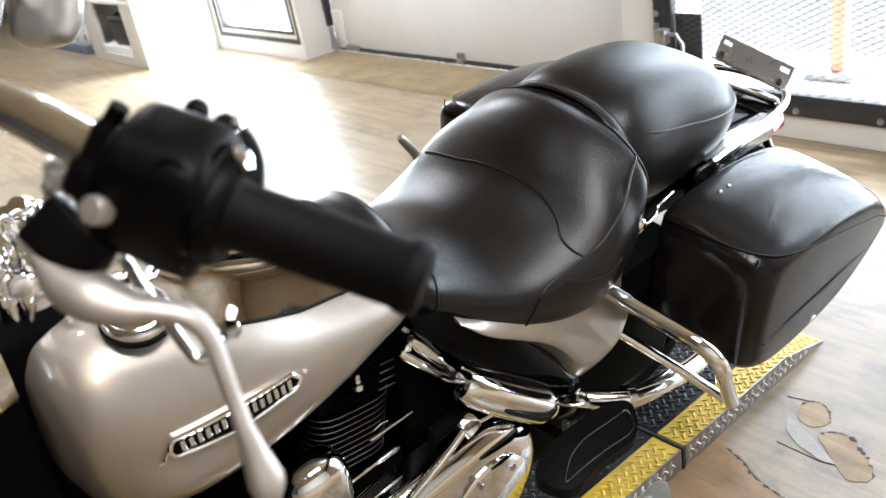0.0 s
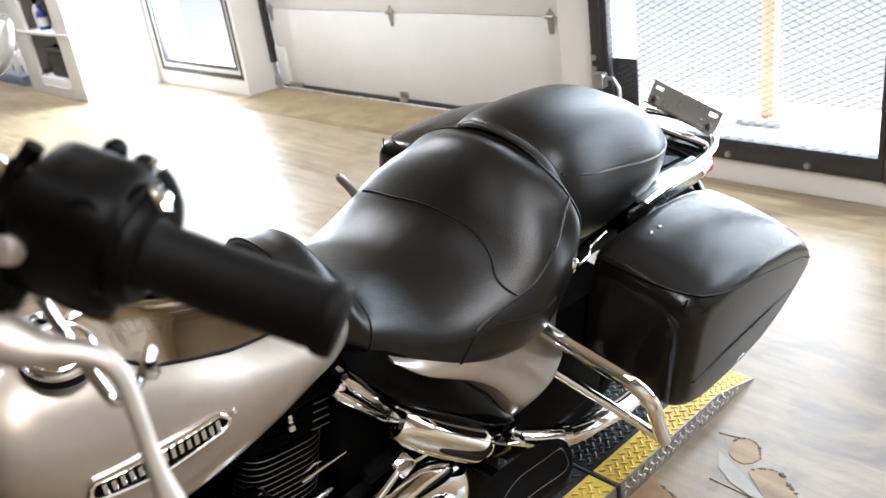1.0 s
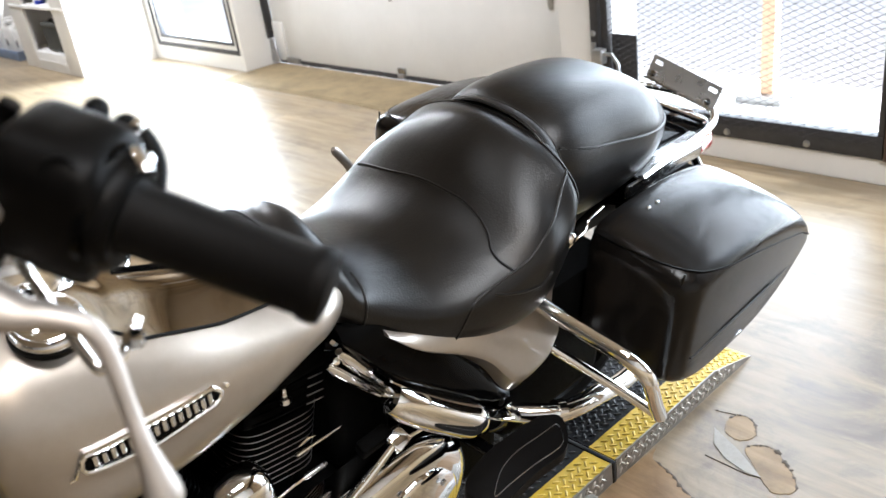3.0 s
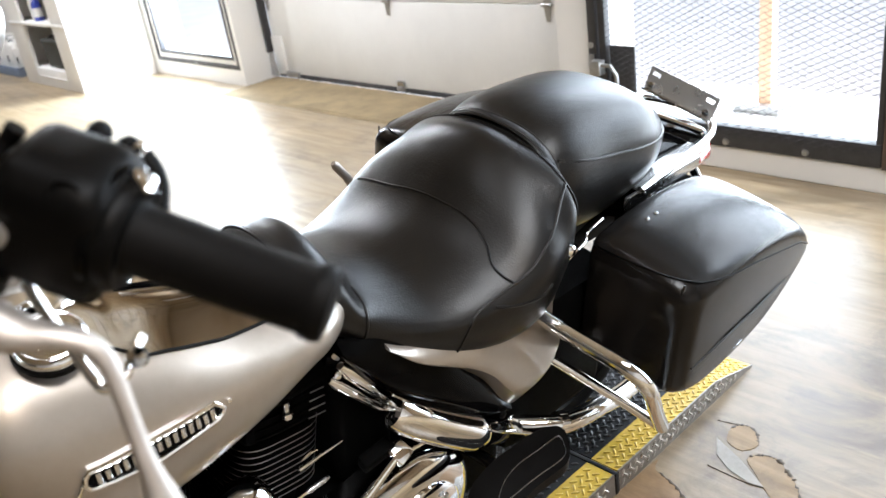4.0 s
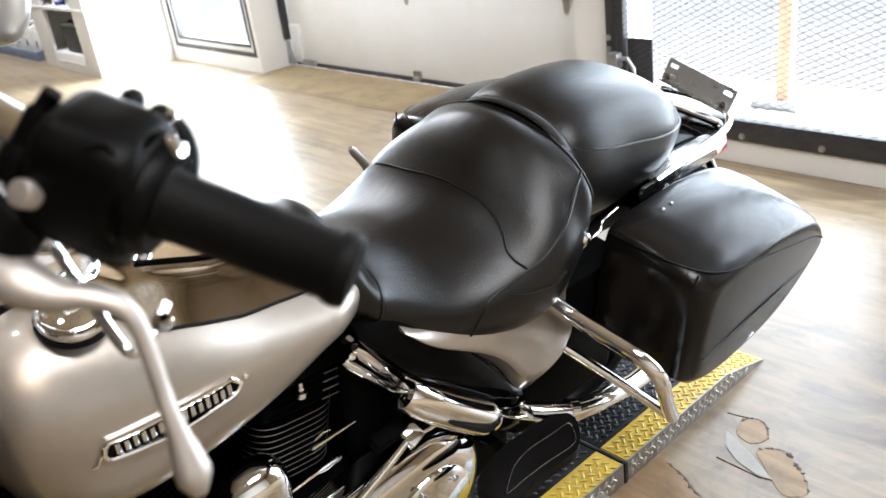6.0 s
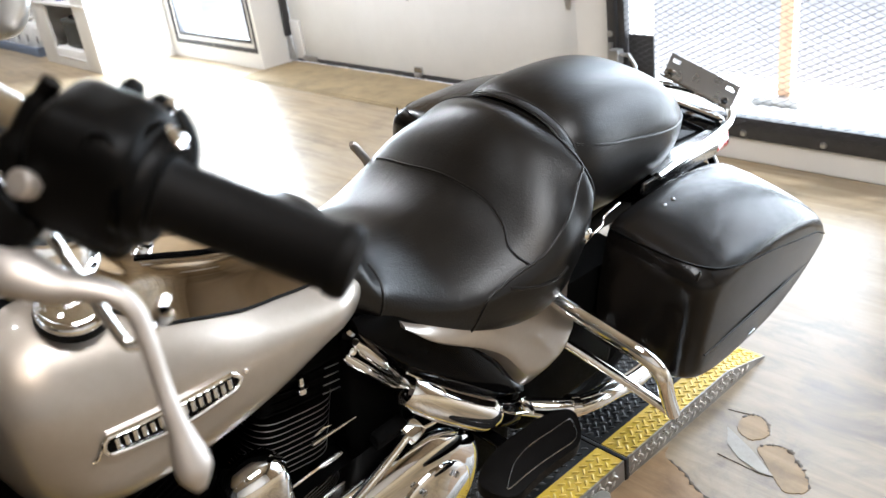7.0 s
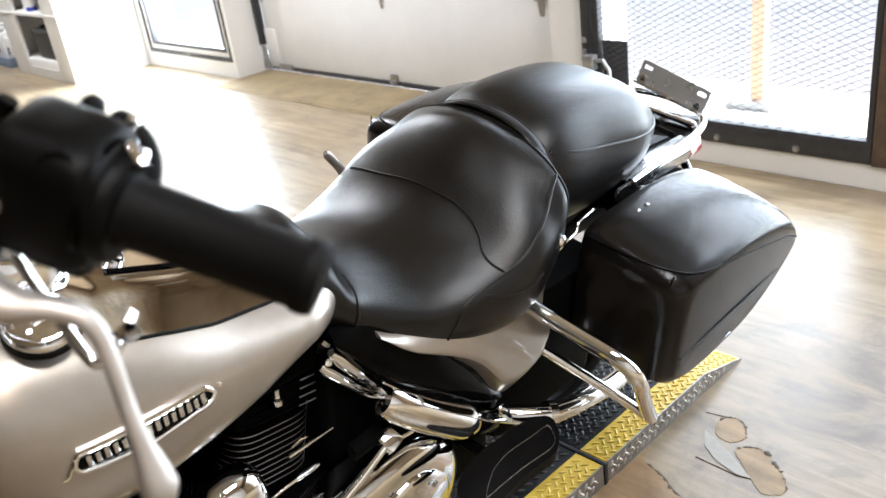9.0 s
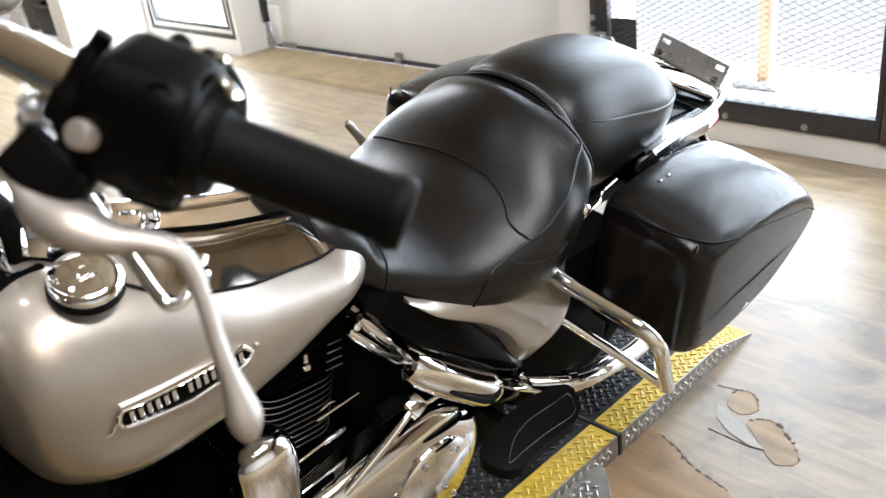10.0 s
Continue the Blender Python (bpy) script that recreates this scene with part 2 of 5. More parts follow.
def floor_material(name, tint=(1.0, 1.0, 1.0), ramp_shade=0.0, shine=0.6):
    """Worn plywood: long grain along x, patchy varnish, a soft sheen."""
    mat = bpy.data.materials.new(name)
    mat.use_nodes = True
    nt = mat.node_tree
    bs = nt.nodes["Principled BSDF"]
    co = nt.nodes.new("ShaderNodeTexCoord")

    def noise_at(sx, sy, detail, rough=0.6):
        mp = nt.nodes.new("ShaderNodeMapping")
        mp.inputs["Scale"].default_value = (sx, sy, 1)
        nt.links.new(co.outputs["Object"], mp.inputs["Vector"])
        n = nt.nodes.new("ShaderNodeTexNoise")
        n.inputs["Scale"].default_value, n.inputs["Detail"].default_value, n.inputs["Roughness"].default_value = 1.0, detail, rough
        n.inputs["Distortion"].default_value = 0.6
        nt.links.new(mp.outputs["Vector"], n.inputs["Vector"])
        return n.outputs["Fac"]

    def ramp(fac, stops):
        r = nt.nodes.new("ShaderNodeValToRGB")
        while len(r.color_ramp.elements) < len(stops):
            r.color_ramp.elements.new(0.5)
        for e, (p, c) in zip(r.color_ramp.elements, stops):
            e.position, e.color = p, (*c, 1)
        nt.links.new(fac, r.inputs["Fac"])
        return r.outputs["Color"]

    def mix(a, b, fac, mode="MIX"):
        m = nt.nodes.new("ShaderNodeMix")
        m.data_type, m.blend_type = "RGBA", mode
        nt.links.new(a, m.inputs["A"])
        nt.links.new(b, m.inputs["B"])
        if isinstance(fac, float):
            m.inputs["Factor"].default_value = fac
        else:
            nt.links.new(fac, m.inputs["Factor"])
        return m.outputs["Result"]

    grain = noise_at(2.2, 26.0, 8)
    fine = noise_at(9.0, 160.0, 6)
    patch = noise_at(0.9, 1.8, 5)
    wear = noise_at(3.0, 5.0, 9, 0.7)
    base = ramp(grain, [(0.30, (0.25, 0.19, 0.112)), (0.46, (0.325, 0.255, 0.157)), (0.56, (0.375, 0.302, 0.195)), (0.74, (0.44, 0.365, 0.25))])
    pale = ramp(fine, [(0.3, (0.26, 0.222, 0.172)), (0.7, (0.43, 0.378, 0.305))])
    hold = ramp(patch, [(0.46, (0.0, 0.0, 0.0)), (0.68, (0.7, 0.7, 0.7))])
    col = mix(base, pale, hold)
    dirt = ramp(wear, [(0.30, (0.42, 0.40, 0.38)), (0.50, (1.0, 1.0, 1.0))])
    col = mix(col, dirt, 0.8, "MULTIPLY")
    # shade round the ramp painted into the colour, broken up by noise
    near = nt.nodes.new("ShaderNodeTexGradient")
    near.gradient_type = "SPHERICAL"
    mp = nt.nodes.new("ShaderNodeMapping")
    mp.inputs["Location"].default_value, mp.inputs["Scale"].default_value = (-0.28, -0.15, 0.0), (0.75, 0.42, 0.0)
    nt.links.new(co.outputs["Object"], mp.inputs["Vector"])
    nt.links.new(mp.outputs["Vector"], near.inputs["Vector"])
    shade_tint = ramp(wear, [(0.36, (0.30, 0.262, 0.215)), (0.66, (0.60, 0.565, 0.515))])
    col = mix(col, shade_tint, mix(ramp(near.outputs["Fac"], [(0.0, (0.0, 0.0, 0.0)), (0.55, (1.0, 1.0, 1.0))]), ramp(patch, [(0.3, (1.0, 1.0, 1.0)), (0.7, (0.6, 0.6, 0.6))]), 1.0, "MULTIPLY"), "MULTIPLY") if ramp_shade else col
    tone = nt.nodes.new("ShaderNodeMix")
    tone.data_type, tone.blend_type = "RGBA", "MULTIPLY"
    tone.inputs["Factor"].default_value, tone.inputs["B"].default_value = 1.0, (*tint, 1)
    nt.links.new(col, tone.inputs["A"])
    nt.links.new(tone.outputs["Result"], bs.inputs["Base Color"])
    rr = nt.nodes.new("ShaderNodeMapRange")
    rr.inputs["To Min"].default_value, rr.inputs["To Max"].default_value = 0.24, 0.46
    nt.links.new(wear, rr.inputs["Value"])
    nt.links.new(rr.outputs["Result"], bs.inputs["Roughness"])
    bp = nt.nodes.new("ShaderNodeBump")
    bp.inputs["Strength"].default_value, bp.inputs["Distance"].default_value = 0.25, 0.004
    nt.links.new(mix(grain, wear, 0.5), bp.inputs["Height"])
    nt.links.new(bp.outputs["Normal"], bs.inputs["Normal"])
    bs.inputs["Specular IOR Level"].default_value = shine
    return mat


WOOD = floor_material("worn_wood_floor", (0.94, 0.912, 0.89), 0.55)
BROWN_WOOD = floor_material("bare_brown_wood", (0.60, 0.47, 0.36), 0.0, 0.3)
TORN_WOOD = floor_material("torn_wood_core", (0.64, 0.535, 0.40), 0.0, 0.25)
PATCH_WOOD = material("older_plywood", (0.27, 0.205, 0.115), 0.8, vary=0.3, scale=6, bump=0.3, bump_scale=60)
PALE_WOOD = material("lifted_veneer", (0.27, 0.25, 0.215), 0.5, vary=0.22, scale=12, bump=0.2, bump_scale=80)
CRACK_AND_SHADE = material("dark_crack_and_shade", (0.07, 0.055, 0.04), 0.9, vary=0.3, scale=60)
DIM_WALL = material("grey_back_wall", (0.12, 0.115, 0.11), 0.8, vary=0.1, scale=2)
CEILING_WOOD = floor_material("tan_ceiling_boards", (0.90, 0.84, 0.80), 0.0, 0.35)
PAVING = material("pale_concrete", (0.55, 0.54, 0.52), 0.85, vary=0.1, scale=3, bump=0.2, bump_scale=50)

X0, X1, Y0, HI = -12.0, 4.8, -8.0, 3.05
WT = 2.63
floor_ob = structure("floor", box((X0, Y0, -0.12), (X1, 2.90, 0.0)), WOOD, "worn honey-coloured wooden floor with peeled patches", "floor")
bm = box((X0, Y0, HI + 0.02), (X1, 3.2, HI + 0.1))
for k in range(56):
    box_into(bm, (X0, Y0 + 0.2 * k, HI), (X1, Y0 + 0.2 * k + 0.194, HI + 0.018))
structure("ceiling", bm, CEILING_WOOD, "tan boarded wooden ceiling", "ceiling")
# unseen walls, coloured dark to stand for an unlit room behind
structure("wall_south", box((X0, Y0 - 0.2, -0.1), (X1, Y0, HI)), DIM_WALL, "unseen dark grey back wall", "wall")
structure("wall_west", box((X0 - 0.2, Y0 - 0.2, -0.1), (X0, 3.2, HI)), DIM_WALL, "unseen dark grey side wall", "wall")
structure("wall_east", box((X1, Y0 - 0.2, -0.1), (X1 + 0.2, 3.2, HI)), WALL_WHITE, "white painted side wall", "wall")
# street wall: window bay, garage door, gate bays
bm = box((X0, WT, 0.0), (-5.575, WT + 0.27, HI))
box_into(bm, (-5.575, WT, 0.0), (-4.32, WT + 0.27, 0.112))
box_into(bm, (-5.575, WT, 2.20), (-4.32, WT + 0.27, HI))
box_into(bm, (-4.32, WT, 0.0), (-4.285, WT + 0.27, HI))
structure("wall_north_window_bay", bm, WALL_WHITE, "white painted wall round a low window", "wall")
# tan boards over and beside the openings are unseen, added for brown, darker reflections
structure("wall_north_lintel", box((-4.285, WT, 2.13), (-1.375, WT + 0.20, HI)), CEILING_WOOD, "unseen tan wall added over the garage door", "wall")
structure("wall_north_pier", box((-1.375, WT - 0.03, 0.0), (-1.165, WT + 0.27, HI)), WALL_WHITE, "white painted pier beside the garage door", "wall")
structure("wall_north_over_gate", box((-1.165, WT - 0.03, 2.57), (X1, WT + 0.27, HI)), CEILING_WOOD, "unseen tan wall added over the gate", "wall")
structure("wall_north_far_pier", box((2.42, WT - 0.03, 0.0), (X1, WT + 0.27, HI)), CEILING_WOOD, "unseen tan wall added beside the gate", "wall")
structure("kerb", box((-1.165, 2.555, 0.0), (2.42, 2.90, 0.098), 0.006), WALL_WHITE, "white painted kerb under the gate", "kerb")
structure("pavement", box((-60, 2.90, -0.20), (60, 80, -0.03)), PAVING, "pale concrete pavement outside", "pavement")
structure("floor_patch", box((-4.27, 2.435, 0.0), (-1.385, 2.888, 0.006), 0.002), PATCH_WOOD, "darker older plywood strip before the garage door", "floor")
part("edge_strip", box((-4.30, 2.405, 0.0), (-1.385, 2.434, 0.0035), 0.001), PATCH_WOOD, bpy.data.objects["floor_patch"])

# torn veneer by the ramp
PEEL_A = [(0.347, 1.02), (0.336, 1.055), (0.348, 1.084), (0.379, 1.085), (0.41, 1.049), (0.411, 1.023), (0.394, 1.001), (0.368, 1.004)]
PEEL_B = [(0.419, 0.982), (0.436, 1.011), (0.472, 1.017), (0.511, 0.988), (0.541, 0.961), (0.565, 0.917), (0.531, 0.89), (0.494, 0.912), (0.46, 0.942)]
SPLINTER = [(0.326, 1.01), (0.411, 0.969), (0.49, 0.917), (0.459, 0.912), (0.402, 0.926), (0.356, 0.957)]
CRACK = [(0.36, 0.913), (0.411, 0.911), (0.461, 0.91), (0.49, 0.917)]
PEEL_C = [(0.256, 0.838), (0.275, 0.832), (0.333, 0.814), (0.387, 0.784), (0.442, 0.768), (0.494, 0.754), (0.53, 0.70), (0.51, 0.55), (0.40, 0.45), (0.256, 0.42)]
TEAR = [(0.294, 1.071), (0.32, 1.076), (0.348, 1.084)]


def peel(line, mat, height, arcs, ragged=0.0035, edge=0.0046):
    pts = spline([(x, y, 0) for x, y in line], 9, closed=True)
    pts = [(p[0] + ragged * (random.random() - 0.5), p[1] + ragged * (random.random() - 0.5)) for p in pts]
    ob = part("torn_patch", prism(pts, height, None), mat, floor_ob, "torn patch of bare wood", smooth=False)
    n = len(pts)
    for start, length in arcs:
        some = [pts[(int(start * n) + k) % n] for k in range(max(3, int(length * n)))]
        # uneven dark ribbon: broken fibres and the rim's shade, in its colour
        radii = [edge * (0.25 + 1.5 * random.random() ** 1.5) * math.sin(math.pi * (k + 0.5) / len(some)) ** 0.4 for k in range(len(some))]
        part("torn_edge_shade", tube([(x, y, height * 0.5) for x, y in some], radii, 6, squash=0.45), CRACK_AND_SHADE, ob)


peel(PEEL_A, TORN_WOOD, 0.0015, ((0.13, 0.45),))
peel(PEEL_B, TORN_WOOD, 0.0015, ((0.0, 0.56),))
peel(PEEL_C, BROWN_WOOD, 0.0012, ((0.12, 0.40),))
sliver = prism([(x, y) for x, y in SPLINTER], 0.0012)
for v in sliver.verts:
    # lifted along its free edge
    v.co.z += 0.0005 + 0.010 * max(0.0, (v.co.x - 0.30) * 0.55 + (v.co.y - 0.90) * 0.85 - 0.04)
part("veneer_splinter", sliver, PALE_WOOD, floor_ob, "pale lifted splinter of veneer", smooth=False)
for line, r in ((CRACK, 0.0022), (TEAR, 0.0016)):
    pts = spline([(x, y, 0.0005) for x, y in line], 6)
    part("crack", tube(pts, [r * (0.4 + 0.8 * random.random()) for _ in pts], 5), CRACK_AND_SHADE, floor_ob)

# low window: outer and inner dark frame, white sash between
win = tagged(new("window_1"), "low bright window in a dark double frame", "window", "", "structure")


def frame_into(x0, x1, z0, z1, w, y0, y1, b=0.003):
    bm = bmesh.new()
    box_into(bm, (x0, y0, z0), (x1, y1, z0 + w), b)
    box_into(bm, (x0, y0, z1 - w), (x1, y1, z1), b)
    box_into(bm, (x0, y0, z0 + w), (x0 + w, y1, z1 - w), b)
    box_into(bm, (x1 - w, y0, z0 + w), (x1, y1, z1 - w), b)
    return bm


part("window_frame", frame_into(-5.575, -4.32, 0.112, 2.20, 0.030, WT - 0.004, WT + 0.05), FRAME_BLACK, win)
part("sash", frame_into(-5.545, -4.35, 0.142, 2.17, 0.034, WT + 0.006, WT + 0.05), WALL_WHITE, win)
part("glazing_frame", frame_into(-5.511, -4.384, 0.176, 2.136, 0.026, WT + 0.002, WT + 0.05), FRAME_BLACK, win)
part("screw", lathe([(0.0, 0.0), (0.008, 0.0), (0.006, 0.004), (0.0, 0.005)], 10, pose(-4.95, WT - 0.004, 0.127, 90, 0, 0)), GALV, win)
part("sticker", box((-4.52, WT + 0.052, 0.655), (-4.385, WT + 0.055, 0.86)), material("grey_sticker", (0.45, 0.47, 0.55), 0.6), win)

# sectional garage door
door = tagged(new("door_1"), "closed white sectional garage door with steel hinges", "garage door", "", "structure")
for k in range(4):
    z0 = 0.035 + 0.533 * k
    part("door_panel", box((-4.245, 2.90, z0), (-1.40, 2.945, z0 + 0.5295), 0.004), DOOR_WHITE, door)
part("bottom_seal", box((-4.24, 2.892, 0.006), (-1.40, 2.935, 0.034), 0.006), CAGE_BLACK, door)
# white chips painted in for glints of daylight under the door
for k in range(14):
    x = -4.05 + 2.3 * random.random()
    part("daylight_glint", box((x, 2.889, 0.004), (x + 0.02 + 0.05 * random.random(), 2.893, 0.011)), WALL_WHITE, door)
for x in (-4.215, -2.905, -1.668):
    for k in range(1, 4):
        z = 0.035 + 0.533 * k
        h = part("hinge", prism([(-0.035, 0.0), (0.0, 0.045), (0.035, 0.0), (0.022, -0.012), (0.012, -0.085), (-0.012, -0.085), (-0.022, -0.012)], 0.004, pose(x, 2.899, z, 90, 0, 0)), GALV, door)
        part("hinge_pin", tube([(x - 0.028, 2.886, z), (x + 0.028, 2.886, z)], 0.009, 10), GALV, h)
part("track", box((-4.275, 2.845, 0.19), (-4.248, 2.90, 2.5), 0.004), CAGE_BLACK, door)
part("track", box((-1.545, 2.845, 0.19), (-1.523, 2.898, 2.5), 0.004), GALV, door)
part("corner_bracket", box((-4.235, 2.88, 0.03), (-4.12, 2.90, 0.30), 0.003), DOOR_WHITE, door)
part("corner_bracket", prism([(-0.05, 0.0), (0.05, 0.0), (0.03, 0.09), (0.0, 0.16), (-0.03, 0.16)], 0.006, pose(-4.235, 2.86, 0.02, 90, 0, 0)), GALV, door)
for x, z in ((-4.245, 0.10), (-4.235, 0.06), (-4.215, 0.15), (-4.19, 0.055)):
    part("bolt", lathe([(0.0, 0.0), (0.011, 0.0), (0.011, 0.008), (0.0, 0.011)], 8, pose(x, 2.856, z, 90, 0, 0)), GALV, door)
part("roller", lathe([(0.0, 0.0), (0.022, 0.0), (0.022, 0.014), (0.0, 0.016)], 14, pose(-4.23, 2.862, 0.17, 90, 0, 0)), GALV, door)
part("bottom_bracket", box((-4.13, 2.875, 0.015), (-3.98, 2.90, 0.055), 0.005), GALV, door)
part("lift_handle", box((-2.910, 2.868, 0.022), (-2.855, 2.90, 0.045), 0.005), GALV, door)
part("lift_handle", box((-2.915, 2.880, 0.045), (-2.850, 2.90, 0.082), 0.005), STEEL, door)

# expanded-metal gate
gate = tagged(new("security_gate"), "black steel gate filled with expanded metal mesh", "gate", "", "structure")
GY = 2.575


def strands(x0, x1, z0, z1, wide, high, r, y):
    """Expanded metal as crossing thin strands, clipped to a rectangle."""
    bm = bmesh.new()
    slope = high / wide
    span = (z1 - z0) / slope
    n = int((x1 - x0 + span) / wide) + 1
    for k in range(-1, n + 1):
        for s in (1, -1):
            a = x0 - span + wide * k
            pts = []
            t0, t1 = max(a, x0), min(a + span, x1)
            if t1 - t0 < 0.01:
                continue
            f = (lambda x: z0 + (x - a) * slope) if s > 0 else (lambda x: z1 - (x - a) * slope)
            tube_into(bm, [(t0, y + 0.001 * s, f(t0)), (t1, y + 0.001 * s, f(t1))], r, 4)
    # the wider bonds where the strands meet
    for j in range(int(min(z1 - z0, 1.1) / (high / 2))):
        z = z0 + high / 2 * j
        x = x0 + (wide * 2 - (x0 - (x0 - span) - (z - z0) / slope)) % wide
        while x < x1:
            tube_into(bm, [(x - 0.0052, y - 0.001, z), (x + 0.0052, y - 0.001, z)], r * 1.6, 4)
            x += wide
    return bm


for x0, x1 in ((-1.16, 0.092), (0.165, 2.4)):
    part("gate_rail", box((x0, GY - 0.03, 0.100), (x1, GY + 0.02, 0.186), 0.003), CAGE_BLACK, gate)
    part("gate_rail", box((x0, GY - 0.03, 2.47), (x1, GY + 0.02, 2.56), 0.003), CAGE_BLACK, gate)
    part("gate_post", box((x0, GY - 0.03, 0.186), (x0 + 0.042, GY + 0.02, 2.47), 0.003), CAGE_BLACK, gate)
    part("gate_post", box((x0 + 0.050, GY - 0.02, 0.186), (x0 + 0.085, GY + 0.02, 2.47), 0.003), CAGE_BLACK, gate)
    part("gate_post", box((x1 - 0.022, GY - 0.03, 0.186), (x1, GY + 0.02, 2.47), 0.003), CAGE_BLACK, gate)
    tagged(part("expanded_mesh", strands(x0 + 0.086, x1 - 0.022, 0.150, 2.47, 0.051, 0.0245, 0.0008, GY - 0.033), CAGE_BLACK, gate, "black expanded metal mesh", smooth=False), kind="stuff")
    for x in np.arange(x0 + 0.33, x1, 0.325):
        part("bolt", lathe([(0.0, 0.0), (0.014, 0.0), (0.011, 0.008), (0.0, 0.010)], 12, pose(x, GY - 0.03, 0.122, 90, 0, 0)), GALV, gate)
part("corner_plate", box((-1.072, GY + 0.004, 0.186), (-0.945, GY + 0.010, 0.474)), CAGE_BLACK, gate)
lock = part("lock_box", box((-1.125, GY - 0.075, 0.355), (-1.075, GY - 0.03, 0.42), 0.004), GALV, gate)
part("lock_bolt", tube([(-1.14, GY - 0.055, 0.40), (-1.03, GY - 0.055, 0.40), (-1.0, GY - 0.055, 0.36), (-1.0, GY - 0.055, 0.30)], 0.009, 8), GALV, lock)
part("lock_plate", box((-1.155, GY - 0.04, 0.34), (-1.13, GY - 0.03, 0.44), 0.002), GALV, lock)
part("bolt", lathe([(0.0, 0.0), (0.014, 0.0), (0.011, 0.008), (0.0, 0.010)], 12, pose(-1.145, GY - 0.03, 0.478, 90, 0, 0)), GALV, gate)
tagged(part("gate_middle_post", box((0.097, GY - 0.04, 0.098), (0.160, GY + 0.05, 2.57), 0.005), material("rusty_brown_steel", (0.10, 0.065, 0.045), 0.7, vary=0.4, scale=15, bump=0.3)), "rusty brown steel gate post", "post", "", "structure")
pole = tagged(part("street_post", box((-0.80, 3.38, -0.03), (-0.735, 3.44, 2.6), 0.004), material("orange_post_paint", (0.72, 0.46, 0.30), 0.7, vary=0.15, scale=10)), "faded orange square post outside the gate", "post")
part("foot_plate", box((-0.90, 3.33, -0.03), (-0.67, 3.50, 0.01), 0.003), GALV, pole)

# white shelving unit
SHELF_WHITE = material("white_shelf_paint", (0.78, 0.77, 0.75), 0.55, vary=0.04, scale=6, bump=0.05)
unit = empty("shelf_unit", "built-in white shelving unit with open bays", "shelf")
SY, SB = 1.99, 2.62
part("stile", box((-6.85, SY, 0.0), (-6.55, SY + 0.03, 2.4), 0.003), SHELF_WHITE, unit)
part("stile", box((-5.905, SY, 0.0), (-5.64, SY + 0.03, 2.4), 0.003), SHELF_WHITE, unit)
part("side_panel", box((-5.67, SY + 0.03, 0.0), (-5.64, SB, 2.4)), SHELF_WHITE, unit)
part("side_panel", box((-6.85, SY + 0.03, 0.0), (-6.82, SB, 2.4)), SHELF_WHITE, unit)
part("back_panel", box((-6.82, SB - 0.02, 0.0), (-5.67, SB, 2.4)), SHELF_WHITE, unit)
part("plinth", box((-6.55, SY, 0.0), (-5.905, SY + 0.03, 0.150), 0.003), SHELF_WHITE, unit)
part("plinth_strip", box((-6.50, SY - 0.006, 0.075), (-5.93, SY, 0.085), 0.002), SHELF_WHITE, unit)
part("top_panel", box((-6.85, SY, 2.40), (-5.64, SB, 2.43)), SHELF_WHITE, unit)
for z in (0.150, 0.53, 0.93, 1.35, 1.8):
    part("shelf_board", box((-6.82, SY - (0.01 if z > 0.2 else -0.031), z - 0.022), (-5.67, SB - 0.02, z), 0.003), SHELF_WHITE, unit)

CASE_DARK = material("dark_tool_case", (0.045, 0.048, 0.045), 0.6, vary=0.35, scale=12, bump=0.2, bump_scale=60)
case_bag = empty("tool_bag", "dark grey soft tool bag standing on the lowest shelf", "bag")
part("bag_body", box((-6.36, SY + 0.04, 0.152), (-5.99, SY + 0.26, 0.375), 0.03, None, 3), CASE_DARK, case_bag)
part("bag_flap", box((-6.345, SY + 0.03, 0.345), (-6.005, SY + 0.25, 0.392), 0.018, None, 3), CASE_DARK, case_bag)
part("handle", tube(spline([(-6.24, SY + 0.08, 0.385), (-6.22, SY + 0.08, 0.41), (-6.13, SY + 0.08, 0.412), (-6.11, SY + 0.08, 0.385)], 5), 0.008, 8), BLACK_PLASTIC, case_bag)


def bottle(name, x, y, z, r, h, mat, capmat, label):
    ob = empty(name, label, "bottle", "bottles on the shelf", pose(x, y, z))
    part("bottle_body", lathe([(0.0, 0.0), (r, 0.0), (r, h * 0.62), (r * 0.85, h * 0.72), (r * 0.42, h * 0.82), (r * 0.42, h * 0.88), (0.0, h * 0.88)], 20), mat, ob)
    part("bottle_cap", lathe([(0.0, h * 0.86), (r * 0.5, h * 0.86), (r * 0.5, h), (0.0, h)], 16), capmat, ob)
    part("bottle_label", lathe([(r * 1.01, h * 0.15), (r * 1.01, h * 0.5)], 20), WALL_WHITE, ob) if mat is not WALL_WHITE else None
    return ob


BLUE = material("blue_plastic", (0.03, 0.05, 0.35), 0.4, vary=0.1)
bottle("bottle", -6.44, SY + 0.10, 0.53, 0.035, 0.24, WALL_WHITE, BLACK_PLASTIC, "white plastic bottle on the shelf")
bottle("bottle", -6.34, SY + 0.09, 0.53, 0.04, 0.20, BLUE, BLUE, "blue plastic bottle on the shelf")
bottle("bottle", -6.22, SY + 0.16, 0.53, 0.045, 0.26, BLACK_PLASTIC, BLACK_PLASTIC, "black plastic bottle on the shelf")
bottle("bottle", -6.10, SY + 0.14, 0.53, 0.05, 0.25, CASE_DARK, BLACK_PLASTIC, "dark plastic bottle on the shelf")
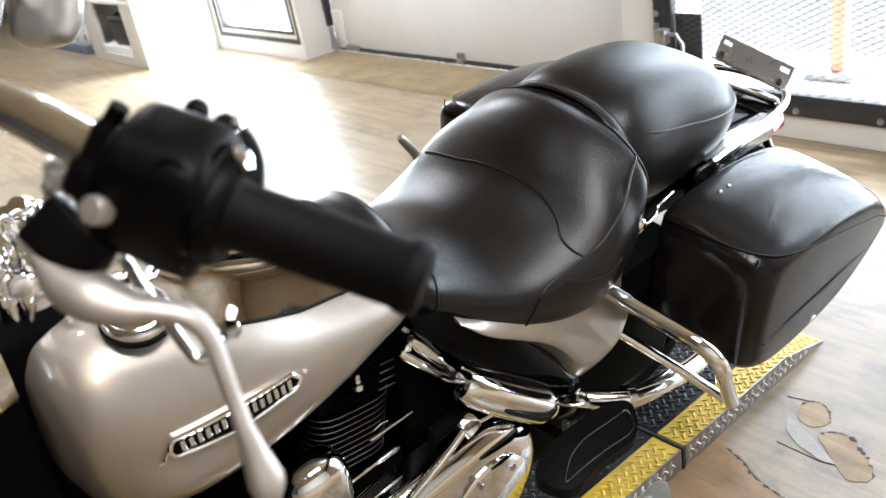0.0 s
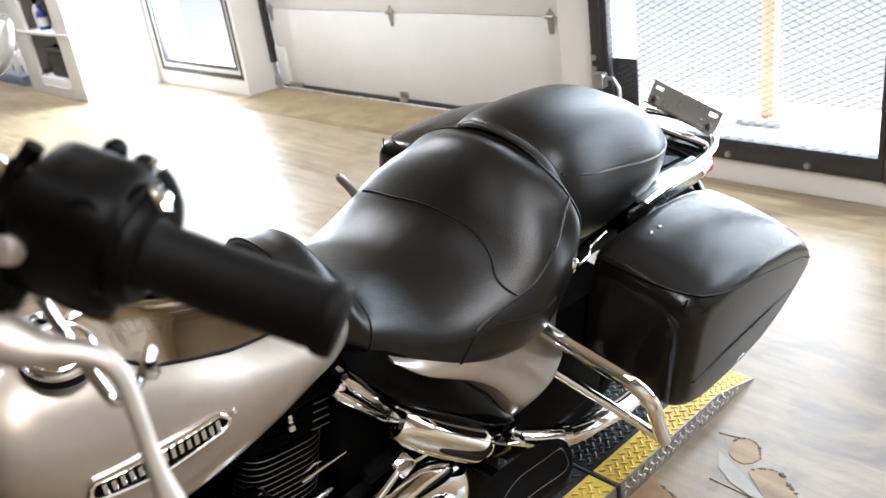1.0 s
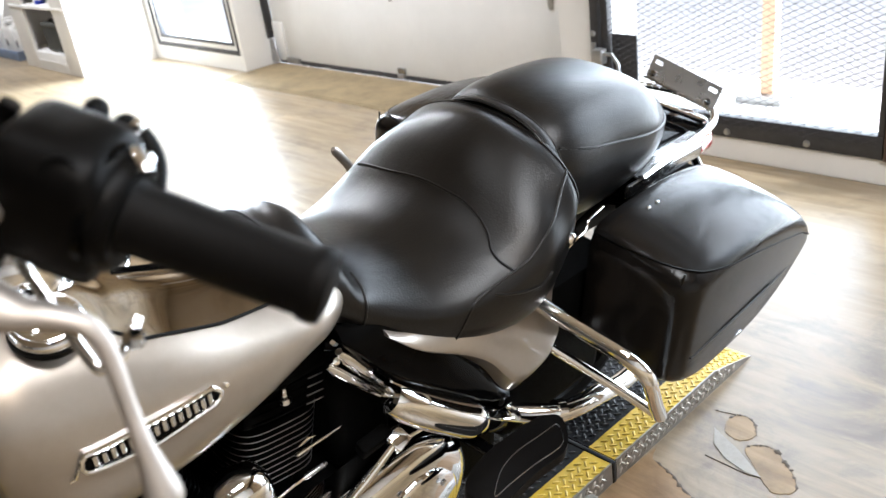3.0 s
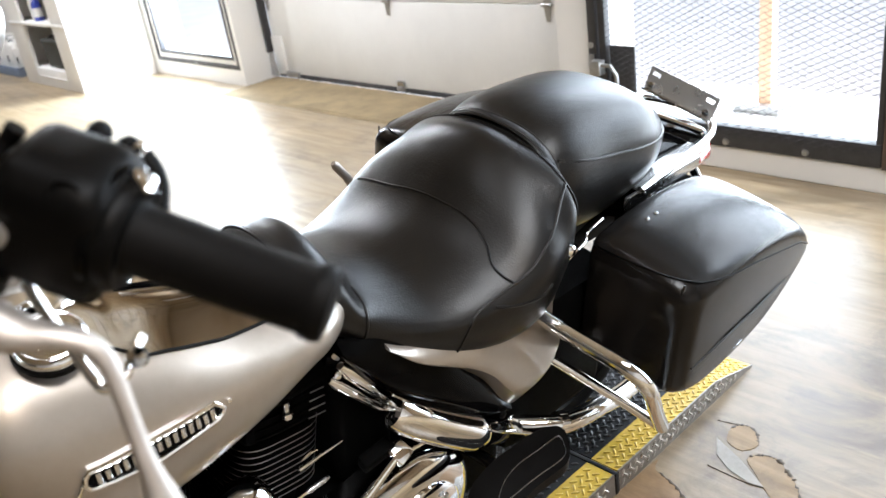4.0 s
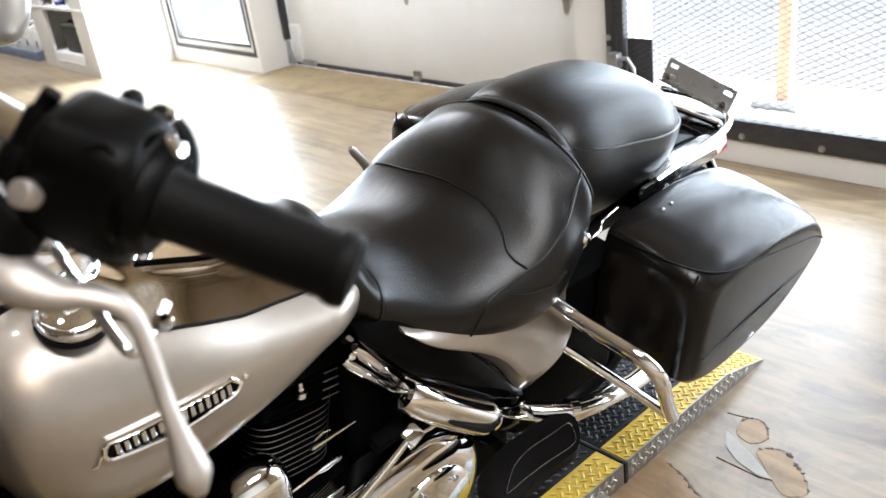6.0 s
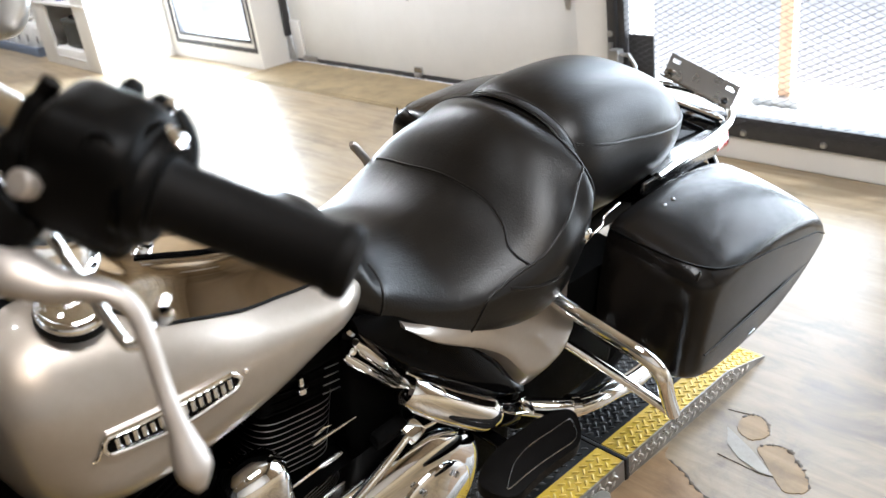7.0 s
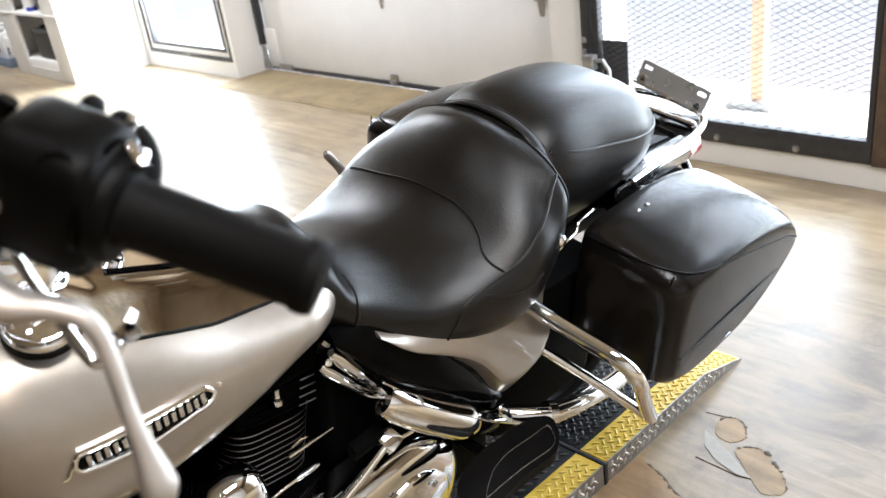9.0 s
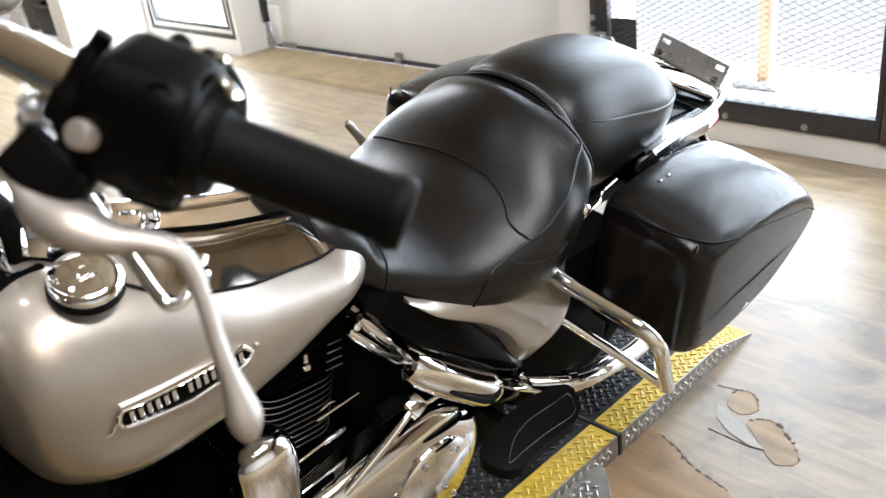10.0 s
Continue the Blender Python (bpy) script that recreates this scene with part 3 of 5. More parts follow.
# white jugs in a blue tray on the floor
TRAY = material("blue_grey_tray", (0.16, 0.20, 0.28), 0.6, vary=0.25, scale=12)
tray = empty("tray", "blue-grey tray on the floor holding white jugs", "tray")
part("tray_base", box((-8.75, 2.02, 0.0), (-7.15, 2.45, 0.012), 0.004), TRAY, tray)
for lo, hi in (((-8.75, 2.02, 0.012), (-7.15, 2.035, 0.085)), ((-8.75, 2.435, 0.012), (-7.15, 2.45, 0.085)), ((-7.165, 2.035, 0.012), (-7.15, 2.435, 0.085)), ((-8.75, 2.035, 0.012), (-8.735, 2.435, 0.085))):
    part("tray_wall", box(lo, hi, 0.003), TRAY, tray)
for k in range(6):
    x = -7.30 - 0.255 * k
    jug = empty("jug", "white plastic jug standing in the blue tray", "jug", "white jugs in the tray")
    h = 0.26 + 0.015 * (k % 3)
    part("jug_body", box((x - 0.105, 2.10, 0.013), (x + 0.105, 2.30, h), 0.03, None, 3), WALL_WHITE, jug)
    part("jug_cap", lathe([(0.0, 0.0), (0.028, 0.0), (0.028, 0.03), (0.0, 0.032)], 14, pose(x - 0.05, 2.17, h - 0.003)), BLACK_PLASTIC if k % 2 else BLUE, jug)
    part("jug_handle", tube(spline([(x + 0.06, 2.12, h - 0.01), (x + 0.06, 2.11, h + 0.025), (x + 0.06, 2.25, h + 0.03), (x + 0.06, 2.27, h - 0.01)], 4), 0.010, 8), WALL_WHITE, jug)
    part("jug_mark", box((x - 0.03, 2.0965, 0.10), (x + 0.0, 2.0995, 0.16)), CASE_DARK, jug)
# ---- lift ramp of tread plate under the motorcycle ----
RX, RH = 0.247, 0.055
lift = empty("ramp", "yellow and black tread-plate ramp with bright aluminium sides", "ramp")


def slab(x0, x1, y0, y1, bend=None):
    """A strip of deck; past bend it slopes to the floor."""
    bm = bmesh.new()
    ys = [y0, y1] if bend is None else [y0, bend, y1]
    zs = [RH] * (len(ys) - 1) + [RH if bend is None else 0.004]
    rings = [[(x0, y, z), (x1, y, z), (x1, y, z - 0.004), (x0, y, z - 0.004)] for y, z in zip(ys, zs)]
    return rings_into(bm, rings)


def deck_z(y):
    return RH if y < 1.14 else RH + (0.004 - RH) * (y - 1.14) / (1.322 - 1.14)


def treads(x0, x1, y0, y1, place, pitch=0.0245, top=None):
    """Raised lozenges, turned alternately, as on rolled tread plate."""
    bm = bmesh.new()
    step = pitch / math.sqrt(2)
    n = int((x1 - x0 + y1 - y0) / step) + 2
    for i in range(-n, n):
        for j in range(n):
            # a lattice at forty-five degrees to the strip, bars along its own axes
            u, v = x0 + (i + j) * step * 0.5 * math.sqrt(2) + 0.004, y0 + (j - i) * step * 0.5 * math.sqrt(2)
            if not (x0 + 0.005 < u < x1 - 0.005 and y0 + 0.007 < v < y1 - 0.006):
                continue
            if top is not None and u > top(v) - 0.006:
                continue
            a = radians(45 if (i + j) % 2 else -45)
            c, s = math.cos(a), math.sin(a)
            shape = ((-0.0098, 0.0), (-0.0070, -0.0024), (0.0, -0.0030), (0.0070, -0.0024), (0.0098, 0.0), (0.0070, 0.0024), (0.0, 0.0030), (-0.0070, 0.0024))
            levels = []
            for g, h in ((1.0, -0.0008), (0.92, 0.0016), (0.62, 0.0030)):
                levels.append([bm.verts.new(place(u + (c * l - s * w) * g, v + (s * l + c * w) * g, h)) for l, w in shape])
            for a, b in zip(levels, levels[1:]):
                for k in range(8):
                    bm.faces.new((a[k], a[(k + 1) % 8], b[(k + 1) % 8], b[k]))
            bm.faces.new(levels[-1])
            bm.faces.new(list(reversed(levels[0])))
    return bm


for y0, y1, bend in ((-1.95, 0.712, None), (0.728, 1.322, 1.14)):
    for x0, x1, mat, word in ((-0.176, 0.176, BLACK_DECK, "black tread plate"), (0.1765, RX, YELLOW, "yellow tread plate"), (-RX, -0.1765, YELLOW, "yellow tread plate")):
        deck = part("deck_plate", slab(x0, x1, y0, y1, bend), mat, lift, word, smooth=False)
        near = max(y0, -0.4)
        tagged(part("tread_pattern", treads(x0, x1, near, y1 - 0.004, lambda x, y, h: (x, y, deck_z(y) + h)), WORN_LIT_YELLOW if mat is YELLOW else WORN_LIT_BLACK, deck), kind="stuff")
    for sign in (1, -1):
        bm = bmesh.new()
        ys = [y0, y1] if bend is None else [y0, bend, y1]
        rings = [[(sign * RX, y, 0.0), (sign * (RX + 0.004), y, 0.0), (sign * (RX + 0.004), y, deck_z(y) + 0.001), (sign * RX, y, deck_z(y) + 0.001)] for y in ys]
        side = part("side_plate", rings_into(bm, rings), ALU_DECK, lift, "bare aluminium tread plate", smooth=False)
        if sign > 0:
            near = max(y0, -0.2)
            tagged(part("tread_pattern", treads(0.002, 0.057, near, y1 - 0.012, lambda x, y, h: (RX + 0.004 + h, y, min(x, deck_z(y))), top=deck_z), WORN_LIT_ALU, side), kind="stuff")
part("hinge_angle", box((-RX, 0.7130, 0.0), (RX + 0.006, 0.7235, RH + 0.002), 0.001), BLACK_DECK, lift, "black steel angle at the hinge")
# wheel well plate by the seam
foot_line = [(RX + 0.006, 0.30), (RX + 0.006, 0.612), (RX + 0.012, 0.626), (RX + 0.026, 0.628), (RX + 0.044, 0.612), (RX + 0.072, 0.585), (RX + 0.110, 0.545), (RX + 0.110, 0.30)]
step_plate = part("corner_foot", prism(foot_line, 0.004, pose(0, 0, 0.034), 0.0015), ALU_DECK, lift, "loose aluminium tread plate beside the ramp", smooth=False)
part("foot_leg", box((RX + 0.02, 0.34, 0.0), (RX + 0.09, 0.50, 0.0335), 0.002), ALU_DECK, step_plate)
tagged(part("tread_pattern", treads(RX + 0.008, RX + 0.074, 0.31, 0.585, lambda x, y, h: (x, y, 0.038 + h)), WORN_LIT_ALU, step_plate), kind="stuff")
# ---- motorcycle ----
# bike axes: x to its left, y to its rear, z up from the deck under its tyres
BIKE = empty("motorcycle", "pewter touring motorcycle with black saddle, leaning on its side stand", "motorcycle", m=pose(0, 0, 0.057, 0, 11.96, 0))


def loft(sections, n=40, steps=5):
    """sections: y, half width, top, bottom, middle, p, q"""
    return rings_into(bmesh.new(), [oval(s[1], s[2], s[3], s[0], n, s[5], s[6], s[4]) for s in spline(sections, steps)])


def section_at(sections, y):
    some = spline(sections, 8)
    for a, b in zip(some, some[1:]):
        if a[0] <= y <= b[0]:
            return a + (b - a) * (y - a[0]) / (b[0] - a[0])
    return some[0] if y < some[0][0] else some[-1]


def side_of(sections, y, z):
    """The half width of a lofted body at a place along it and a height."""
    s = section_at(sections, y)
    up = z >= s[4]
    e, d = (s[5], (z - s[4]) / (s[2] - s[4])) if up else (s[6], (s[4] - z) / (s[4] - s[3]))
    return s[1] * max(0.0, 1 - abs(d) ** e) ** (1 / e)


def top_of(sections, x, y):
    s = section_at(sections, y)
    return s[4] + (s[2] - s[4]) * max(0.0, 1 - abs(x / s[1]) ** s[5]) ** (1 / s[5])


# fuel tank, its cap, console and emblem
TANK = [(-0.395, 0.087, 0.86, 0.72, 0.792, 2, 2), (-0.388, 0.123, 0.889, 0.69, 0.79, 2.2, 2.2), (-0.361, 0.164, 0.917, 0.65, 0.785, 2.4, 2.6), (-0.29, 0.185, 0.925, 0.632, 0.755, 2.4, 2.8),
        (-0.18, 0.186, 0.893, 0.629, 0.765, 2.3, 2.8), (-0.07, 0.176, 0.842, 0.652, 0.76, 2.3, 2.6), (0.02, 0.163, 0.812, 0.689, 0.763, 2.3, 2.5), (0.06, 0.152, 0.808, 0.703, 0.762, 2.4, 2.6), (0.092, 0.133, 0.803, 0.717, 0.760, 2.3, 2.5), (0.115, 0.104, 0.796, 0.723, 0.760, 2.2, 2.2), (0.127, 0.06, 0.785, 0.738, 0.760, 2, 2)]
tank = part("fuel_tank", loft(TANK, 56, 8), PEWTER, BIKE, "glossy pewter metallic fuel tank")
CAP_M = pose(0.112, -0.272, 0.915, 0, 16, 0)
cap = part("fuel_cap", lathe([(0.0, 0.0), (0.036, 0.0), (0.0385, 0.003), (0.0385, 0.008), (0.036, 0.012), (0.026, 0.0155), (0.0, 0.017)], 40, CAP_M), CHROME, tank, "chrome fuel cap")
part("cap_gasket", lathe([(0.0, -0.006), (0.0398, -0.006), (0.0398, 0.001), (0.0, 0.001)], 32, CAP_M), RUBBER, tank)
part("lock_cover", box((-0.007, -0.011, 0.014), (0.007, 0.011, 0.020), 0.002, CAP_M), CHROME, cap)
part("lock_hole", lathe([(0.0, 0.0), (0.004, 0.0), (0.004, 0.0005), (0.0, 0.0005)], 12, CAP_M @ pose(-0.014, 0.012, 0.0145)), BLACK_PLASTIC, cap)


def console_half(y):
    return float(np.interp(y, [-0.31, -0.28, -0.24, -0.19, -0.14, -0.09, -0.03, 0.025, 0.056, 0.080, 0.092], [0.03, 0.06, 0.105, 0.136, 0.135, 0.131, 0.120, 0.113, 0.108, 0.095, 0.075]))


def console_top(x, y):
    """The skin of the console: a low dome over the tank, flatter on top."""
    w = console_half(y)
    steep = float(np.interp(y, [-0.31, -0.22, 0.02, 0.092], [0.30, 0.48, 0.60, 0.50]))
    # straight flanks, rounded over to a flat top
    rise = steep * (w - abs(x))
    flat = steep * 0.44 * w
    dome = top_of(TANK, w, y) + 0.003 + (rise + flat - math.sqrt((rise - flat) ** 2 + 0.004 ** 2)) / 2
    return max(dome, top_of(TANK, x, y) + 0.002)


rings, hem = [], []
for k in range(45):
    y = -0.31 + 0.402 * k / 44
    w = console_half(y)
    edge_z = top_of(TANK, w, y) + 0.003
    ring = [(w * math.cos(math.pi * i / 28), y, console_top(w * math.cos(math.pi * i / 28), y)) for i in range(29)]
    rings.append(ring + [(-w, y, edge_z - 0.014), (w, y, edge_z - 0.014)])
    hem.append((w + 0.001, y, edge_z - 0.002))
console = part("console", rings_into(bmesh.new(), rings), CHROME, tank, "mirror-bright chrome tank console", angle=30)
part("console_trim", tube(hem, 0.0022, 8), RUBBER, console)
part("console_trim", tube([(-x, y, z) for x, y, z in hem], 0.0022, 8), RUBBER, console)
# raised centre panel with bright ribs
ribs = [[(x, y, console_top(x, y) + 0.0015) for y in np.linspace(-0.165, 0.045, 22)] for x in (0.046, 0.030, -0.030)]
for line, r, mat in zip(ribs, (0.0022, 0.0030, 0.0022), (CHROME, BLACK_GLOSS, CHROME)):
    part("console_rib", tube(line, r, 8), mat, console)
# speedometer pod at the front of the console
pod = lathe([(0.0, -0.02), (0.066, -0.02), (0.066, 0.010), (0.062, 0.020), (0.058, 0.022), (0.056, 0.018), (0.0, 0.018)], 36, pose(0.0, -0.255, 0.940, -14, 0, 0))
part("speedometer", pod, CHROME, console)
part("dial", lathe([(0.0, 0.0185), (0.055, 0.0185), (0.055, 0.0195), (0.0, 0.0195)], 36, pose(0.0, -0.255, 0.940, -14, 0, 0)), BLACK_GLOSS, console)
part("switch_knob", lathe([(0.0, 0.0), (0.012, 0.0), (0.012, 0.012), (0.009, 0.018), (0.0, 0.019)], 16, pose(0.0, -0.14, console_top(0.0, -0.14) - 0.001)), CHROME, console)


def on_tank(u, v, lift=0.0):
    """A place on the tank's flank: u along the emblem, v across it."""
    y, z = -0.302 + 0.178 * u - 0.02 * v, 0.783 - 0.005 * u + v
    return (side_of(TANK, y, z) + lift, y, z)


def emblem_line(grow):
    top = [(0.05 + 0.85 * k / 10, 0.0125 + grow) for k in range(11)]
    low = [(0.90 - 0.85 * k / 10, -0.0075 - grow - 0.0075 * (1 - abs(k / 5 - 1))) for k in range(11)]
    right = [(0.93 + grow * 3, 0.008 + grow * 0.6), (0.955 + grow * 4, 0.003), (0.93 + grow * 3, -0.004 - grow * 0.6)]
    left = [(0.025 - grow * 3, -0.006 - grow * 0.5), (0.010 - grow * 4, 0.0), (0.025 - grow * 3, 0.008 + grow * 0.6)]
    return top + right + low + left


def plate_on_tank(line, lift, depth):
    bm = bmesh.new()
    rings = [[on_tank(u, v, lift - depth) for u, v in line], [on_tank(u, v, lift) for u, v in line]]
    n = len(line)
    mids = [on_tank(u, 0.0, lift) for u, v in line]
    low = [bm.verts.new(q) for q in rings[0]]
    high = [bm.verts.new(q) for q in rings[1]]
    core = [bm.verts.new(q) for q in mids]
    for i in range(n):
        j = (i + 1) % n
        bm.faces.new((low[i], low[j], high[j], high[i]))
        bm.faces.new((high[i], high[j], core[j], core[i]))
    bmesh.ops.remove_doubles(bm, verts=bm.verts, dist=0.0002)
    return bm


badge = part("emblem", plate_on_tank(emblem_line(0.0026), 0.0030, 0.006), CHROME, tank, "chrome-framed black tank emblem")
part("emblem_field", plate_on_tank(emblem_line(0.0), 0.0036, 0.003), BLACK_GLOSS, badge)
rim = [on_tank(u, v, 0.0042) for u, v in emblem_line(0.0016)]
part("emblem_rim", tube(rim + rim[:2], 0.0032, 8), CHROME, badge)
# unlettered bars where the maker's name stands
for k in range(15):
    u, h = 0.085 + 0.056 * k, (0.0085, 0.0075, 0.0090)[k % 3]
    if k != 6:
        part("emblem_bar", tube([on_tank(u + 0.008, -0.0050, 0.0040), on_tank(u + 0.008, h, 0.0040)], 0.0031, 6, squash=0.4), EMBLEM, badge)
part("emblem_pin", tube([on_tank(0.02, 0.006, 0.003), on_tank(-0.02, -0.004, 0.003), on_tank(-0.045, -0.0115, 0.003), on_tank(-0.075, -0.013, 0.003)], 0.0017, 8), CHROME, badge)
part("emblem_pin", lathe([(0.0, -0.002), (0.0028, -0.002), (0.0028, 0.003), (0.0, 0.004)], 10, pose(*on_tank(1.02, 0.004), 0, 90, 0)), CHROME, badge)
# pinstripe and folded seam along the tank's lower edge
stripe = [(side_of(TANK, y, zz) + 0.0006, y, zz) for y, zz in ((-0.33 + 0.42 * k / 24, float(np.interp(-0.33 + 0.42 * k / 24, [-0.33, -0.2, -0.07, 0.02, 0.09], [0.662, 0.657, 0.680, 0.714, 0.740]))) for k in range(25))]
part("pinstripe", tube(stripe, 0.0013, 6), material("dark_brown_pinstripe", (0.045, 0.022, 0.014), 0.35, vary=0.1), tank, "thin dark brown pinstripe")
seam = [(side_of(TANK, y, zz) * 0.97, y, zz) for y, zz in ((-0.38 + 0.48 * k / 24, float(np.interp(-0.38 + 0.48 * k / 24, [-0.38, -0.29, -0.18, -0.07, 0.02, 0.1], [0.672, 0.640, 0.636, 0.660, 0.698, 0.732]))) for k in range(25))]
part("tank_seam", tube(seam, 0.004, 8), PEWTER, tank)

# seats
SEAT = [(0.030, 0.035, 0.825, 0.767, 0.791, 2.1, 1.9), (0.040, 0.085, 0.853, 0.738, 0.785, 2.2, 2.1), (0.068, 0.114, 0.853, 0.695, 0.775, 2.1, 2.15), (0.108, 0.130, 0.846, 0.672, 0.743, 1.9, 2.3), (0.15, 0.147, 0.776, 0.640, 0.707, 1.9, 2.4), (0.25, 0.188, 0.745, 0.565, 0.681, 1.62, 2.5),
        (0.35, 0.215, 0.767, 0.545, 0.69, 1.68, 2.85), (0.43, 0.227, 0.832, 0.537, 0.711, 1.74, 2.8), (0.487, 0.216, 0.867, 0.570, 0.723, 1.76, 2.6), (0.535, 0.192, 0.862, 0.60, 0.770, 1.95, 2.5), (0.56, 0.118, 0.862, 0.69, 0.79, 2.1, 1.9)]
seat = part("rider_seat", loft(SEAT, 56, 6), LEATHER, BIKE, "black padded rider seat with stitched seams")
PILLION = [(0.496, 0.06, 0.836, 0.74, 0.795, 2, 2), (0.52, 0.12, 0.850, 0.701, 0.78, 2.2, 2.3), (0.58, 0.149, 0.882, 0.647, 0.773, 2.4, 2.7), (0.69, 0.150, 0.888, 0.63, 0.765, 2.5, 2.8),
           (0.82, 0.150, 0.868, 0.655, 0.770, 2.5, 2.8), (0.905, 0.119, 0.828, 0.688, 0.742, 2.4, 2.6), (0.953, 0.089, 0.790, 0.70, 0.736, 2.1, 2.1), (0.977, 0.05, 0.757, 0.712, 0.73, 2, 2)]
pillion = part("pillion_seat", loft(PILLION, 56, 6), LEATHER, BIKE, "black padded pillion seat")
def snap(sections, q):
    """Moves a point along its spoke to the skin of a lofted body."""
    s = section_at(sections, q[1])
    up = q[2] >= s[4]
    e, h = (s[5], s[2] - s[4]) if up else (s[6], s[4] - s[3])
    k = (abs(q[0] / s[1]) ** e + abs((q[2] - s[4]) / h) ** e) ** (1 / e)
    return (q[0] / k, q[1], s[4] + (q[2] - s[4]) / k)


def seam_on(name, pts, parent, r=0.0025, body=None):
    """A stitched seam: a shallow welt with a row of stitches beside it."""
    line = [tuple(q) for q in spline(pts, 6)]
    if body is not None:
        line = [snap(body, q) for q in line]
    part(name, tube(line, r, 6), LEATHER, parent)
    c = Vector((0.0, 0.40, 0.68))
    bm = bmesh.new()
    acc = 0.0
    for p0, p1 in zip(line, line[1:]):
        d = Vector(p1) - Vector(p0)
        acc += d.length
        if acc > 0.0065:
            acc = 0.0
            out = (Vector(p0) - c).normalized()
            off = d.normalized().cross(out) * 0.0042 + out * 0.0004
            tube_into(bm, [Vector(p0) + off, Vector(p0) + off + d.normalized() * 0.0036], 0.0006, 4)
    tagged(part("stitches", bm, THREAD, parent, smooth=False), kind="stuff")


seam_on("seat_seam", [(-0.185, 0.385, 0.745), (-0.100, 0.3755, 0.769), (-0.033, 0.378, 0.784), (0.036, 0.382, 0.787), (0.077, 0.385, 0.7825), (0.110, 0.383, 0.7725), (0.142, 0.3755, 0.756), (0.164, 0.3625, 0.7385), (0.185, 0.362, 0.727), (0.206, 0.372, 0.717)], seat, body=SEAT)
seam_on("seat_seam", [(0.163, 0.534, 0.816), (0.1765, 0.512, 0.804), (0.194, 0.477, 0.774), (0.2095, 0.432, 0.749), (0.211, 0.400, 0.729), (0.206, 0.3715, 0.717), (0.198, 0.323, 0.701), (0.198, 0.289, 0.687), (0.195, 0.274, 0.660), (0.186, 0.266, 0.628)], seat, body=SEAT)
seam_on("seat_seam", [(0.206, 0.328, 0.695), (0.2205, 0.378, 0.682), (0.2255, 0.4175, 0.681), (0.226, 0.441, 0.692)], seat, body=SEAT)
seam_on("seat_seam", [(0.088, 0.142, 0.765), (0.114, 0.141, 0.753), (0.135, 0.131, 0.733), (0.138, 0.125, 0.700)], seat, body=SEAT)
ring = [q for q in oval(*(float(section_at(SEAT, 0.532)[k]) for k in (1, 2, 3)), 0.534, 48, float(section_at(SEAT, 0.532)[5]), float(section_at(SEAT, 0.532)[6]), float(section_at(SEAT, 0.532)[4]))]
seam_on("seat_seam", [ring[k] for k in range(0, 23, 2)], seat, 0.0022)
nose_ring = oval(*(float(section_at(SEAT, 0.048)[k]) for k in (1, 2, 3)), 0.048, 48, 2.2, 2.1, float(section_at(SEAT, 0.048)[4]))
seam_on("seat_seam", [nose_ring[k] for k in range(0, 25, 2)], seat, 0.0028)
side_line = [(side_of(PILLION, y, z) + 0.0004, y, z) for y, z in ((0.56, 0.832), (0.62, 0.818), (0.70, 0.803), (0.78, 0.790), (0.86, 0.778), (0.92, 0.768), (0.96, 0.755))]
seam_on("pillion_seam", side_line, pillion)
seam_on("pillion_seam", [(-x, y, z) for x, y, z in side_line], pillion)
# strap across the step between the seats
strap = []
for k in range(25):
    a = math.pi * (0.03 + 0.94 * k / 24)
    q = section_at(PILLION, 0.548)
    strap.append((q[1] * 1.01 * math.copysign(abs(math.cos(a)) ** (2 / q[5]), math.cos(a)), 0.548, q[4] + (q[2] + 0.001 - q[4]) * abs(math.sin(a)) ** (2 / q[5])))
strap_ob = part("seat_strap", tube(strap, 0.012, 12, squash=0.26, up=(0, 0, 1)), LEATHER, seat)
for dy in (-0.009, 0.009):
    part("strap_seam", tube([(x * 1.012, y + dy, z + 0.0035) for x, y, z in strap], 0.0009, 5), THREAD, strap_ob)
part("strap_concho", lathe([(0.0, 0.0), (0.010, 0.0), (0.0095, 0.003), (0.006, 0.0055), (0.0, 0.006)], 20, pose(0.2125, 0.502, 0.7205, 0, 80, 0)), CHROME, seat)
hook = spline([(0.215, 0.495, 0.708), (0.216, 0.512, 0.718), (0.210, 0.545, 0.720), (0.206, 0.556, 0.731), (0.200, 0.602, 0.735)], 5)
part("strap_wire", tube(hook, 0.0022, 8), CHROME, seat)


# saddlebags
BAG = [(0.583, 0.640), (0.585, 0.674), (0.600, 0.697), (0.64, 0.706), (0.70, 0.711), (0.80, 0.712), (0.90, 0.700), (0.97, 0.676), (1.03, 0.632), (1.068, 0.582), (1.064, 0.548), (1.00, 0.475), (0.90, 0.425), (0.76, 0.405), (0.66, 0.408), (0.605, 0.430), (0.588, 0.47), (0.583, 0.55)]


def lid_edge(y):
    return float(np.interp(y, [0.57, 0.60, 0.64, 0.733, 0.834, 0.927, 0.99, 1.06], [0.689, 0.685, 0.675, 0.661, 0.648, 0.630, 0.605, 0.566]))


